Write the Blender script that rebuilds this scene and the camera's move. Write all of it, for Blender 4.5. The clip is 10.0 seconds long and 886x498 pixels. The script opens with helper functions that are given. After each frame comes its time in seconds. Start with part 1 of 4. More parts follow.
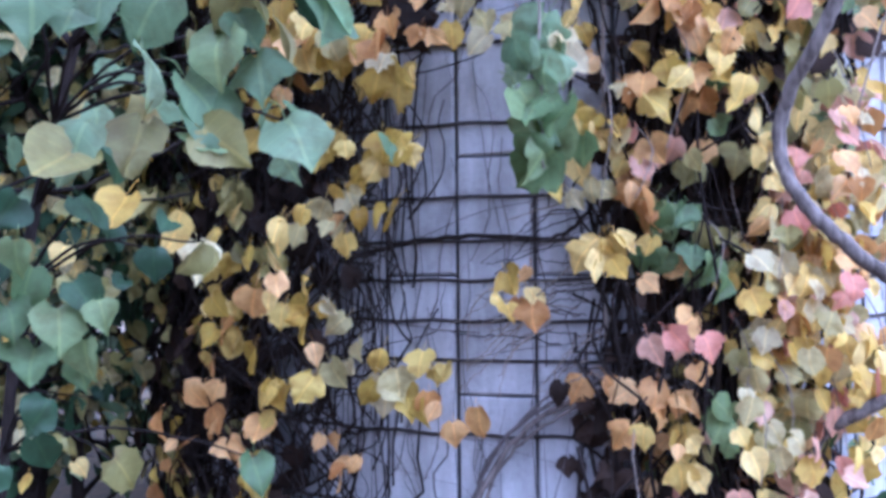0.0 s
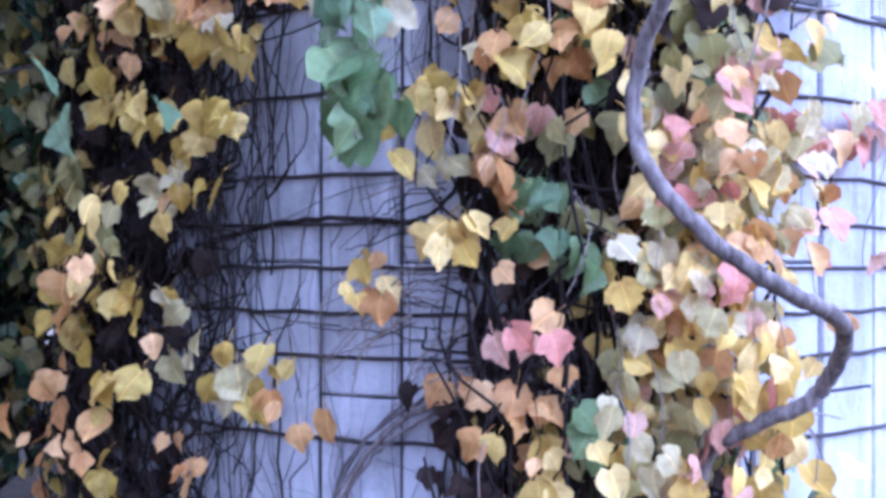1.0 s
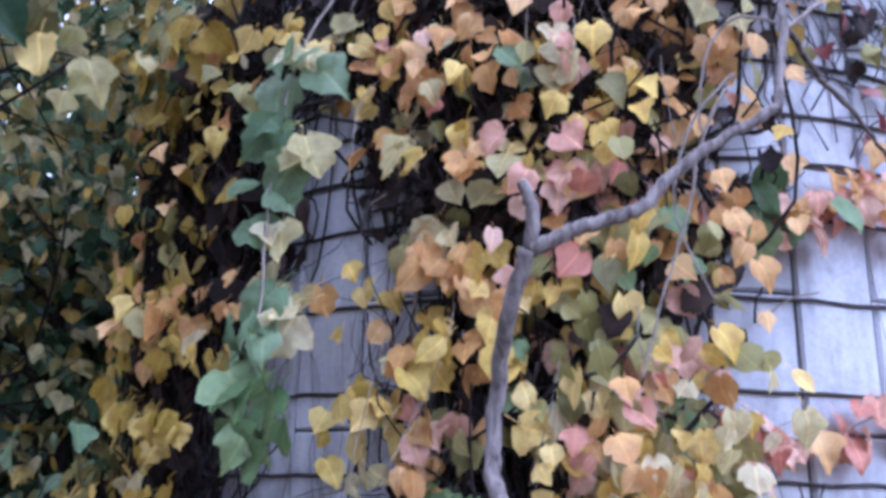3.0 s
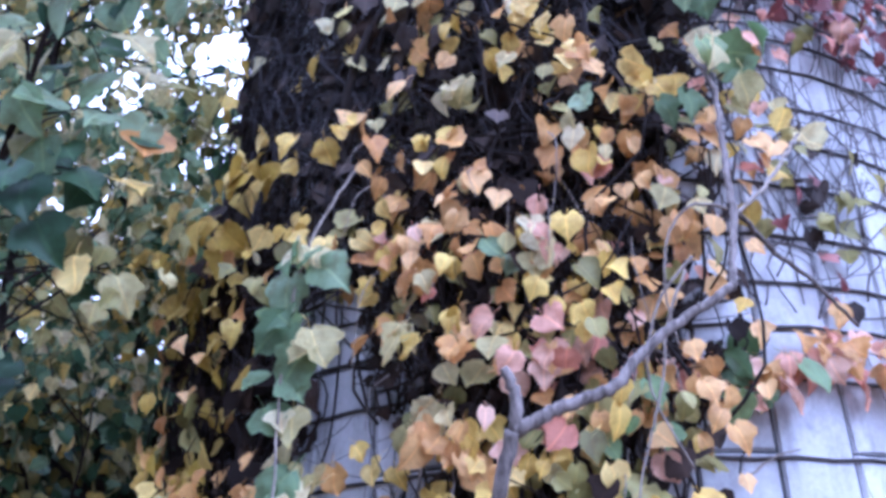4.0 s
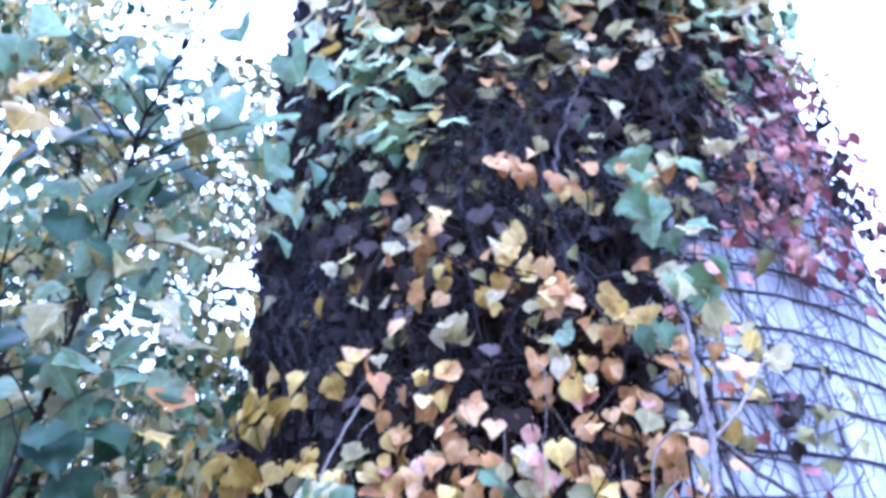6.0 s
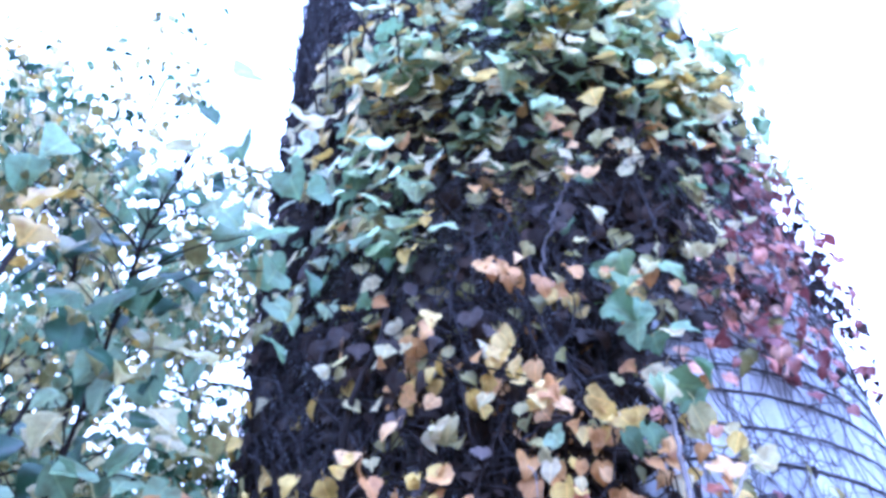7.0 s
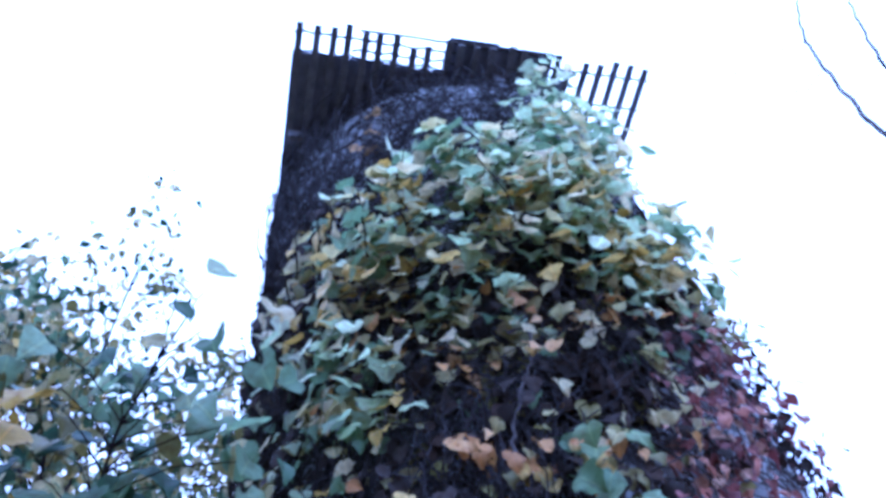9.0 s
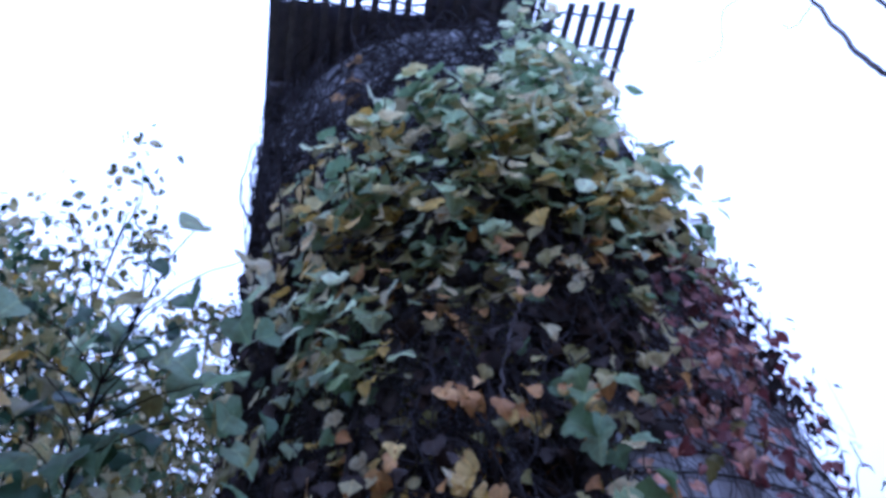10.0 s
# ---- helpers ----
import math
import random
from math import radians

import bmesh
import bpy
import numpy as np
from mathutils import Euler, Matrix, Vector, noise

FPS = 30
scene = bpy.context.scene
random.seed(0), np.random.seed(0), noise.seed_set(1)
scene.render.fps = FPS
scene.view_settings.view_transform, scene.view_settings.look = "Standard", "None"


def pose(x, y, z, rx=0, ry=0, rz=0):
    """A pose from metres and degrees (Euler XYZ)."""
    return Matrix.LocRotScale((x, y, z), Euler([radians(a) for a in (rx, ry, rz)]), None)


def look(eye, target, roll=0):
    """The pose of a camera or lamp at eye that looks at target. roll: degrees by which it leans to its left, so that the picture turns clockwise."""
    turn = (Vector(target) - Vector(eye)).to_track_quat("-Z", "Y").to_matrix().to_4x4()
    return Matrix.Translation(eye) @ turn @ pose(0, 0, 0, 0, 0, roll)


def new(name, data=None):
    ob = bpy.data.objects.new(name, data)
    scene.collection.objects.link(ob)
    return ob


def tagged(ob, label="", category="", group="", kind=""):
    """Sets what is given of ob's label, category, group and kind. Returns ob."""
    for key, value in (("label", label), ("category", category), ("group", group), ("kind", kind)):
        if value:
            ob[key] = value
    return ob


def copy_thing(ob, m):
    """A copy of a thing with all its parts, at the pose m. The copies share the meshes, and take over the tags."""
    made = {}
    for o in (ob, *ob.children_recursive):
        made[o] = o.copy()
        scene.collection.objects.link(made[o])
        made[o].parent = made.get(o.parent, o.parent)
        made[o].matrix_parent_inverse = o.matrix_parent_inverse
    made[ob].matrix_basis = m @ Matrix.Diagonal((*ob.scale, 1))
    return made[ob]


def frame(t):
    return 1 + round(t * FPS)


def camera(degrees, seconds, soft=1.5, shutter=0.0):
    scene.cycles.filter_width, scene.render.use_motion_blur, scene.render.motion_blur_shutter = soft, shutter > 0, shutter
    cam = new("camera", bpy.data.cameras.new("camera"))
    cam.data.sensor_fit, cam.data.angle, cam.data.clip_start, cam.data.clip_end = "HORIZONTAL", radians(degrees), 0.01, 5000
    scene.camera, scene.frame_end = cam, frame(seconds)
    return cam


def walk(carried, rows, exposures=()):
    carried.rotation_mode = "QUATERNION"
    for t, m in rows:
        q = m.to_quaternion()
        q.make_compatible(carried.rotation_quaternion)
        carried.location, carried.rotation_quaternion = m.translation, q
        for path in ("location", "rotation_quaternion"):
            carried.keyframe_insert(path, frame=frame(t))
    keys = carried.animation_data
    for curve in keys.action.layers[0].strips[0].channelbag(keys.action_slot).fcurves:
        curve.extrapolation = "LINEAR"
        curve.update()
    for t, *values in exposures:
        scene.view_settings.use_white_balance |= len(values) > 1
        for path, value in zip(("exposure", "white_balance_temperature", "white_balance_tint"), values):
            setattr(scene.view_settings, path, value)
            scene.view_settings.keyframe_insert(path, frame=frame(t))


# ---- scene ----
cam = camera(53.6, 10.0, 3.7)
METRES, EYE, TILT, LEAN, TURN = 2.4, 1.55, 1.227, 0.512, 0.0
ROWS = [
    (0.0, 0.0, 0.0, 0.0, 0.0, 0.0, 0.0),
    (0.5, 0.1335, 0.0824, -0.0014, 1.95, -0.88, -1.86),
    (1.0, 0.2552, 0.1302, -0.0057, 4.82, -0.68, -0.5),
    (1.5, 0.3916, 0.1496, 0.0134, 9.92, -0.57, -1.38),
    (2.0, 0.4925, 0.1682, 0.0365, 13.36, 2.33, -0.22),
    (2.5, 0.5541, 0.1949, 0.0543, 16.81, 8.08, -1.05),
    (3.0, 0.5987, 0.1778, 0.0705, 20.73, 14.62, -1.37),
    (4.5, 0.6819, 0.0627, 0.0841, 23.178, 27.019, 2.054),
    (5.0, 0.6951, 0.0449, 0.0848, 23.792, 29.498, 2.566),
    (5.5, 0.7068, 0.026, 0.0844, 24.316, 32.814, 3.248),
    (6.0, 0.7169, -0.0015, 0.0802, 24.53, 36.847, 3.114),
    (7.5, 0.7327, -0.0571, 0.0638, 24.062, 45.614, 4.777),
    (8.0, 0.7381, -0.0685, 0.0535, 24.405, 48.905, 5.556),
    (8.5, 0.7457, -0.0793, 0.0475, 24.586, 51.738, 6.242),
    (9.0, 0.7527, -0.0816, 0.0437, 24.787, 53.993, 6.957),
    (9.5, 0.7573, -0.0742, 0.0489, 25.436, 54.218, 7.529),
    (10.0, 0.7639, -0.0551, 0.0593, 25.959, 50.878, 8.335),
]
EXPOSURES = [(0.0, -0.02, 4100, 17), (0.5, 0.0, 4020, 19), (1.0, 0.1, 3980, 22), (2.0, 0.0, 4100, 22), (3.0, -0.47, 4280, 17), (4.5, -0.05, 3970, 20), (5.2, 0.16, 3850, 20), (6.0, 0.2, 3780, 20), (7.5, 0.05, 3600, 18), (8.0, -0.15, 3550, 18), (9.0, -1.1, 3600, 18), (10.0, -1.9, 3850, 20)]
walk(cam, [(t, pose(0, 0, EYE, TILT, LEAN, TURN) @ pose(METRES * x, METRES * y, METRES * z, 90 + pitch, roll, yaw)) for t, x, y, z, yaw, pitch, roll in ROWS], EXPOSURES)

# ---- world and sun: a bright, thinly clouded sky ----
world = bpy.data.worlds.new("sky")
scene.world = world
world.use_nodes = True
wn = world.node_tree
wn.nodes.clear()
w_sky = wn.nodes.new("ShaderNodeTexSky")
w_sky.sky_type, w_sky.sun_disc = "NISHITA", False
w_sky.sun_elevation, w_sky.sun_rotation = radians(30), radians(130)
w_sky.dust_density = 4.0
w_scale = wn.nodes.new("ShaderNodeVectorMath")
w_scale.operation = "SCALE"
w_scale.inputs["Scale"].default_value = 0.15
w_mix = wn.nodes.new("ShaderNodeMixRGB")
w_mix.inputs["Fac"].default_value = 0.75
w_place = wn.nodes.new("ShaderNodeTexCoord")
w_axes = wn.nodes.new("ShaderNodeSeparateXYZ")
w_cloud = wn.nodes.new("ShaderNodeValToRGB")
w_cloud.color_ramp.elements[0].position, w_cloud.color_ramp.elements[0].color = 0.0, (3.0, 2.55, 2.45, 1)
w_cloud.color_ramp.elements[1].position, w_cloud.color_ramp.elements[1].color = 1.0, (12.0, 10.3, 9.9, 1)
wn.links.new(w_place.outputs["Generated"], w_axes.inputs[0])
wn.links.new(w_axes.outputs["Z"], w_cloud.inputs[0])
wn.links.new(w_cloud.outputs[0], w_mix.inputs["Color2"])
w_bg = wn.nodes.new("ShaderNodeBackground")
w_out = wn.nodes.new("ShaderNodeOutputWorld")
wn.links.new(w_sky.outputs[0], w_scale.inputs[0])
wn.links.new(w_scale.outputs[0], w_mix.inputs["Color1"])
wn.links.new(w_mix.outputs[0], w_bg.inputs["Color"])
wn.links.new(w_bg.outputs[0], w_out.inputs["Surface"])
sun = new("sun", bpy.data.lights.new("sun", "SUN"))
sun.data.energy, sun.data.angle, sun.data.color = 1.5, radians(25), (1.0, 0.96, 0.90)
sun.matrix_world = look((12.0, -5.2, 9.5), (0.6, 4.4, 1))

# ---- materials ----
def material(name):
    m = bpy.data.materials.new(name)
    m.use_nodes = True
    nt = m.node_tree
    return m, nt, nt.nodes["Principled BSDF"]


def ramp(nt, fac, stops):
    r = nt.nodes.new("ShaderNodeValToRGB")
    while len(r.color_ramp.elements) < len(stops):
        r.color_ramp.elements.new(0.5)
    for e, (p, c) in zip(r.color_ramp.elements, stops):
        e.position, e.color = p, (*c, 1)
    nt.links.new(fac, r.inputs[0])
    return r.outputs[0]


def noise_tex(nt, scale, detail=6, rough=0.6, stretch=None):
    n = nt.nodes.new("ShaderNodeTexNoise")
    n.inputs["Scale"].default_value, n.inputs["Detail"].default_value, n.inputs["Roughness"].default_value = scale, detail, rough
    tc = nt.nodes.new("ShaderNodeNewGeometry")
    if stretch:
        mp = nt.nodes.new("ShaderNodeMapping")
        mp.inputs["Scale"].default_value = stretch
        nt.links.new(tc.outputs["Position"], mp.inputs[0])
        nt.links.new(mp.outputs[0], n.inputs["Vector"])
    else:
        nt.links.new(tc.outputs["Position"], n.inputs["Vector"])
    return n.outputs[0]


def mixrgb(nt, a, b, fac, mode="MIX"):
    x = nt.nodes.new("ShaderNodeMixRGB")
    x.blend_type = mode
    for value, socket in ((fac, "Fac"), (a, "Color1"), (b, "Color2")):
        if isinstance(value, (int, float)):
            x.inputs[socket].default_value = value
        elif isinstance(value, tuple):
            x.inputs[socket].default_value = (*value, 1)
        else:
            nt.links.new(value, x.inputs[socket])
    return x.outputs[0]


def math_node(nt, op, a, b=0.0):
    x = nt.nodes.new("ShaderNodeMath")
    x.operation = op
    for i, value in enumerate((a, b)):
        if isinstance(value, (int, float)):
            x.inputs[i].default_value = value
        else:
            nt.links.new(value, x.inputs[i])
    return x.outputs[0]


def bump(nt, bsdf, height, strength=0.4, distance=0.005):
    b = nt.nodes.new("ShaderNodeBump")
    b.inputs["Strength"].default_value, b.inputs["Distance"].default_value = strength, distance
    nt.links.new(height, b.inputs["Height"])
    nt.links.new(b.outputs[0], bsdf.inputs["Normal"])


def chance(nt):
    """A number from 0 to 1 for each object and each loose piece of a joined mesh."""
    info, geo = nt.nodes.new("ShaderNodeObjectInfo"), nt.nodes.new("ShaderNodeNewGeometry")
    return math_node(nt, "FRACT", math_node(nt, "ADD", info.outputs["Random"], geo.outputs["Random Per Island"]))


def concrete(name, lo, hi):
    m, nt, b = material(name)
    big = noise_tex(nt, 2.2, 5, 0.6, (1, 1, 0.45))
    fine = noise_tex(nt, 60, 6, 0.7)
    streak = noise_tex(nt, 9, 5, 0.65, (1, 1, 0.12))
    c = ramp(nt, big, [(0.3, lo), (0.65, hi)])
    c = mixrgb(nt, c, ramp(nt, streak, [(0.35, (0.50, 0.49, 0.47)), (0.6, (1, 1, 1))]), 0.6, "MULTIPLY")
    stain = noise_tex(nt, 5.5, 7, 0.75, (1, 1, 0.7))
    c = mixrgb(nt, c, ramp(nt, stain, [(0.36, (0.52, 0.51, 0.50)), (0.5, (1, 1, 1))]), 0.55, "MULTIPLY")
    c = mixrgb(nt, c, ramp(nt, fine, [(0.3, (0.78, 0.77, 0.75)), (0.55, (1, 1, 1))]), 0.6, "MULTIPLY")
    c = mixrgb(nt, c, ramp(nt, chance(nt), [(0.0, (0.93, 0.93, 0.94)), (1.0, (1, 1, 1))]), 1.0, "MULTIPLY")
    nt.links.new(c, b.inputs["Base Color"])
    b.inputs["Roughness"].default_value = 0.9
    bump(nt, b, math_node(nt, "ADD", fine, math_node(nt, "MULTIPLY", streak, 0.6)), 0.5, 0.006)
    return m


def bark(name, lo, hi, scale=30):
    m, nt, b = material(name)
    grain = noise_tex(nt, scale, 6, 0.7, (1, 1, 0.25))
    patch = noise_tex(nt, 5, 4, 0.6)
    c = mixrgb(nt, ramp(nt, grain, [(0.32, lo), (0.66, hi)]), ramp(nt, patch, [(0.35, (0.6, 0.6, 0.58)), (0.65, (1, 1, 1))]), 0.7, "MULTIPLY")
    nt.links.new(c, b.inputs["Base Color"])
    b.inputs["Roughness"].default_value = 0.9
    b.inputs["Specular IOR Level"].default_value = 0.12
    bump(nt, b, grain, 0.7, 0.008)
    return m


def plain(name, lo, hi, rough=0.7, metal=0.0, scale=25, stretch=None):
    m, nt, b = material(name)
    n = noise_tex(nt, scale, 6, 0.65, stretch)
    c = mixrgb(nt, ramp(nt, n, [(0.3, lo), (0.7, hi)]), ramp(nt, chance(nt), [(0, (0.72, 0.72, 0.74)), (1, (1, 1, 1))]), 0.8, "MULTIPLY")
    nt.links.new(c, b.inputs["Base Color"])
    b.inputs["Roughness"].default_value, b.inputs["Metallic"].default_value = rough, metal
    bump(nt, b, n, 0.4, 0.004)
    return m


def leaf_material(name, tones, through_light=0.35, rough=0.5):
    """A leaf: two tones that differ from leaf to leaf, blotches, paler veins, and light that shines through."""
    m, nt, b = material(name)
    blotch = noise_tex(nt, 22, 4, 0.6)
    c = ramp(nt, chance(nt), [(i / (len(tones) - 1), t) for i, t in enumerate(tones)])
    c = mixrgb(nt, c, ramp(nt, blotch, [(0.34, (0.60, 0.50, 0.42)), (0.56, (1, 1, 1))]), 0.75, "MULTIPLY")
    uv = nt.nodes.new("ShaderNodeUVMap")
    sep = nt.nodes.new("ShaderNodeSeparateXYZ")
    nt.links.new(uv.outputs[0], sep.inputs[0])
    side = math_node(nt, "ABSOLUTE", math_node(nt, "SUBTRACT", sep.outputs[0], 0.5))
    rib = math_node(nt, "LESS_THAN", side, 0.018)
    vein = math_node(nt, "LESS_THAN", math_node(nt, "FRACT", math_node(nt, "MULTIPLY", math_node(nt, "SUBTRACT", sep.outputs[1], math_node(nt, "MULTIPLY", side, 0.9)), 5.5)), 0.09)
    lines = math_node(nt, "MAXIMUM", rib, math_node(nt, "MULTIPLY", vein, 0.5))
    c = mixrgb(nt, c, mixrgb(nt, c, (1.32, 1.26, 1.15), 1.0, "MULTIPLY"), lines)
    nt.links.new(c, b.inputs["Base Color"])
    b.inputs["Roughness"].default_value = rough
    b.inputs["Specular IOR Level"].default_value = 0.08 if rough > 0.7 else 0.35
    bump(nt, b, math_node(nt, "ADD", blotch, math_node(nt, "MULTIPLY", lines, 0.25)), 0.35, 0.004)
    tr = nt.nodes.new("ShaderNodeBsdfTranslucent")
    nt.links.new(c, tr.inputs["Color"])
    ms = nt.nodes.new("ShaderNodeMixShader")
    ms.inputs[0].default_value = through_light
    nt.links.new(b.outputs[0], ms.inputs[1])
    nt.links.new(tr.outputs[0], ms.inputs[2])
    nt.links.new(ms.outputs[0], nt.nodes["Material Output"].inputs["Surface"])
    return m


STAVE = concrete("stave_concrete", (0.42, 0.42, 0.45), (0.56, 0.56, 0.60))
JOINT = concrete("joint_mortar", (0.035, 0.034, 0.038), (0.08, 0.078, 0.085))
STEEL = plain("rusted_steel", (0.025, 0.022, 0.024), (0.07, 0.055, 0.05), 0.65, 0.5, 40)
OLD_WOOD = plain("weathered_wood", (0.15, 0.15, 0.18), (0.34, 0.335, 0.38), 0.85, 0, 14, (1, 1, 1))
BOARD = plain("dark_board", (0.18, 0.18, 0.23), (0.36, 0.36, 0.44), 0.85, 0, 9)
BARK_GREY = bark("grey_bark", (0.045, 0.036, 0.034), (0.29, 0.25, 0.235), 45)
# near black for the stem tangles: shade inside the creeper is in its colour
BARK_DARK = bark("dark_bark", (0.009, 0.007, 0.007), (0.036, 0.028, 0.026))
BARK_FINE = bark("fine_stem_bark", (0.07, 0.058, 0.06), (0.16, 0.14, 0.14), 60)
# grey copy of dark_bark; sky haze over the upper stems is put into it
BARK_HAZED = bark("hazed_stem_bark", (0.02, 0.018, 0.02), (0.085, 0.074, 0.08), 40)
TWIG = bark("pale_twig", (0.16, 0.13, 0.11), (0.38, 0.33, 0.29), 50)
SOIL = plain("leaf_litter", (0.03, 0.024, 0.015), (0.12, 0.08, 0.035), 0.95, 0, 12)
LEAF = {
    "gold": leaf_material("gold_leaf", [(0.52, 0.36, 0.06), (0.68, 0.51, 0.12), (0.75, 0.60, 0.23)]),
    "mustard": leaf_material("mustard_leaf", [(0.34, 0.23, 0.03), (0.48, 0.36, 0.06), (0.60, 0.47, 0.14)]),
    "amber": leaf_material("amber_leaf", [(0.42, 0.21, 0.06), (0.60, 0.36, 0.12), (0.70, 0.47, 0.21)]),
    "rose": leaf_material("rose_leaf", [(0.50, 0.20, 0.14), (0.62, 0.35, 0.25), (0.67, 0.46, 0.34)]),
    "red": leaf_material("red_leaf", [(0.12, 0.035, 0.04), (0.22, 0.07, 0.07), (0.34, 0.16, 0.14)]),
    "olive": leaf_material("olive_leaf", [(0.16, 0.15, 0.05), (0.28, 0.26, 0.08), (0.40, 0.36, 0.14)]),
    "green": leaf_material("green_leaf", [(0.08, 0.13, 0.05), (0.14, 0.21, 0.08), (0.23, 0.30, 0.13)]),
    "teal": leaf_material("blue_green_leaf", [(0.14, 0.21, 0.11), (0.23, 0.33, 0.175), (0.36, 0.46, 0.28)], 0.58),
    "pale": leaf_material("pale_leaf", [(0.50, 0.46, 0.20), (0.66, 0.60, 0.31), (0.76, 0.70, 0.45)], 0.6),
    "deep": leaf_material("deep_green_leaf", [(0.025, 0.055, 0.028), (0.045, 0.09, 0.042), (0.075, 0.13, 0.06)]),
    "mint": leaf_material("mint_leaf", [(0.40, 0.50, 0.29), (0.58, 0.68, 0.41), (0.74, 0.80, 0.57)], 0.68),
    # paler copy of the near-black filler tone, lifted for the haze higher up
    "dry": leaf_material("dim_shade_leaf", [(0.035, 0.03, 0.03), (0.07, 0.058, 0.055), (0.11, 0.09, 0.085)], 0.2, 0.8),
    # near black: the shade deep inside the creeper is put into this tone
    "dead": leaf_material("dark_shade_leaf", [(0.012, 0.009, 0.008), (0.028, 0.02, 0.017), (0.05, 0.034, 0.028)], 0.1, 0.8),
}
TONES = list(LEAF)

# ---- helpers for meshes ----
CX, CY, RADIUS, RIM = 0.587, 4.492, 1.769, 8.45


def on_wall(angle, z, off=0.0):
    """A point of the silo's wall: degrees round from the side that faces the path, height, metres in front of it."""
    a = radians(angle)
    if z > 3.3:
        off *= min(1.0, max(0.25, 1 + (angle + 30) / 24))  # the growth thins out round the shaded side
    rise = max(0.0, z - 3.2)  # the old shell draws in and leans a little towards its top
    r = RADIUS - 0.018 * rise + off
    return Vector((CX + 0.012 * rise + r * math.sin(a), CY - r * math.cos(a), z))


def thing(name, base, label, category, group="", kind=""):
    ob = new(name)
    ob.empty_display_size = 0.1
    ob.location = base
    ob.matrix_basis = Matrix.Translation(base)
    return tagged(ob, label, category, group, kind)


def attach(ob, parent):
    """A part under its thing; the part's own place stays in world metres."""
    ob.parent = parent
    m = parent.matrix_basis if parent.parent is None else parent.matrix_parent_inverse @ parent.matrix_basis
    if parent.parent is not None:
        m = parent.parent.matrix_basis @ m
    ob.matrix_parent_inverse = m.inverted()
    return ob


def mesh_of(name, verts, faces, mats, index=None, uvs=None, smooth=True):
    me = bpy.data.meshes.new(name)
    me.from_pydata(verts, [], faces)
    for m in mats:
        me.materials.append(m)
    if index is not None:
        me.polygons.foreach_set("material_index", index)
    if uvs is not None:
        me.uv_layers.new(name="UVMap").data.foreach_set("uv", uvs)
    if smooth:
        me.polygons.foreach_set("use_smooth", [True] * len(me.polygons))
    me.update()
    return me


def part(name, me, parent, label="", kind=""):
    ob = attach(new(name, me), parent)
    return tagged(ob, label, "", "", kind)


def tube_data(points, r0, r1, sides=6, verts=None, faces=None):
    """A tapered tube through the points, added to lists of vertices and faces."""
    verts = [] if verts is None else verts
    faces = [] if faces is None else faces
    start, n = len(verts), len(points)
    for i, p in enumerate(points):
        d = (points[min(i + 1, n - 1)] - points[max(i - 1, 0)]).normalized()
        a = d.cross(Vector((0.31, 0.92, 0.23)))
        a = (a if a.length > 1e-3 else d.cross(Vector((1, 0, 0)))).normalized()
        b = d.cross(a)
        r = r0 + (r1 - r0) * i / max(n - 1, 1)
        for k in range(sides):
            t = 2 * math.pi * k / sides
            verts.append(p + a * (r * math.cos(t)) + b * (r * math.sin(t)))
    for i in range(n - 1):
        for k in range(sides):
            q = start + i * sides
            faces.append((q + k, q + (k + 1) % sides, q + sides + (k + 1) % sides, q + sides + k))
    faces.append(tuple(start + k for k in reversed(range(sides))))
    faces.append(tuple(start + (n - 1) * sides + k for k in range(sides)))
    return verts, faces


def smooth_line(points, steps=6):
    """A rounded line through a few points."""
    out = []
    p = [points[0], *points, points[-1]]
    for i in range(1, len(p) - 2):
        for s in range(steps):
            t = s / steps
            out.append(0.5 * ((2 * p[i]) + (p[i + 1] - p[i - 1]) * t + (2 * p[i - 1] - 5 * p[i] + 4 * p[i + 1] - p[i + 2]) * t * t + (3 * p[i] - p[i - 1] - 3 * p[i + 1] + p[i + 2]) * t ** 3))
    out.append(points[-1])
    return out


def knobbly(points, rnd, amount):
    return [q + Vector((rnd.uniform(-1, 1), rnd.uniform(-1, 1), rnd.uniform(-1, 1))) * amount for q in points]


def box_data(size, chamfer, verts=None, faces=None, m=None):
    """A box round the origin with chamfered edges."""
    bm = bmesh.new()
    bmesh.ops.create_cube(bm, size=1)
    bmesh.ops.scale(bm, vec=size, verts=bm.verts)
    if chamfer:
        bmesh.ops.bevel(bm, geom=bm.edges[:], offset=chamfer, segments=1, affect="EDGES")
    if m is not None:
        bmesh.ops.transform(bm, matrix=m, verts=bm.verts)
    verts = [] if verts is None else verts
    faces = [] if faces is None else faces
    k = len(verts)
    bm.verts.index_update()
    verts.extend(v.co.copy() for v in bm.verts)
    faces.extend(tuple(k + v.index for v in f.verts) for f in bm.faces)
    bm.free()
    return verts, faces


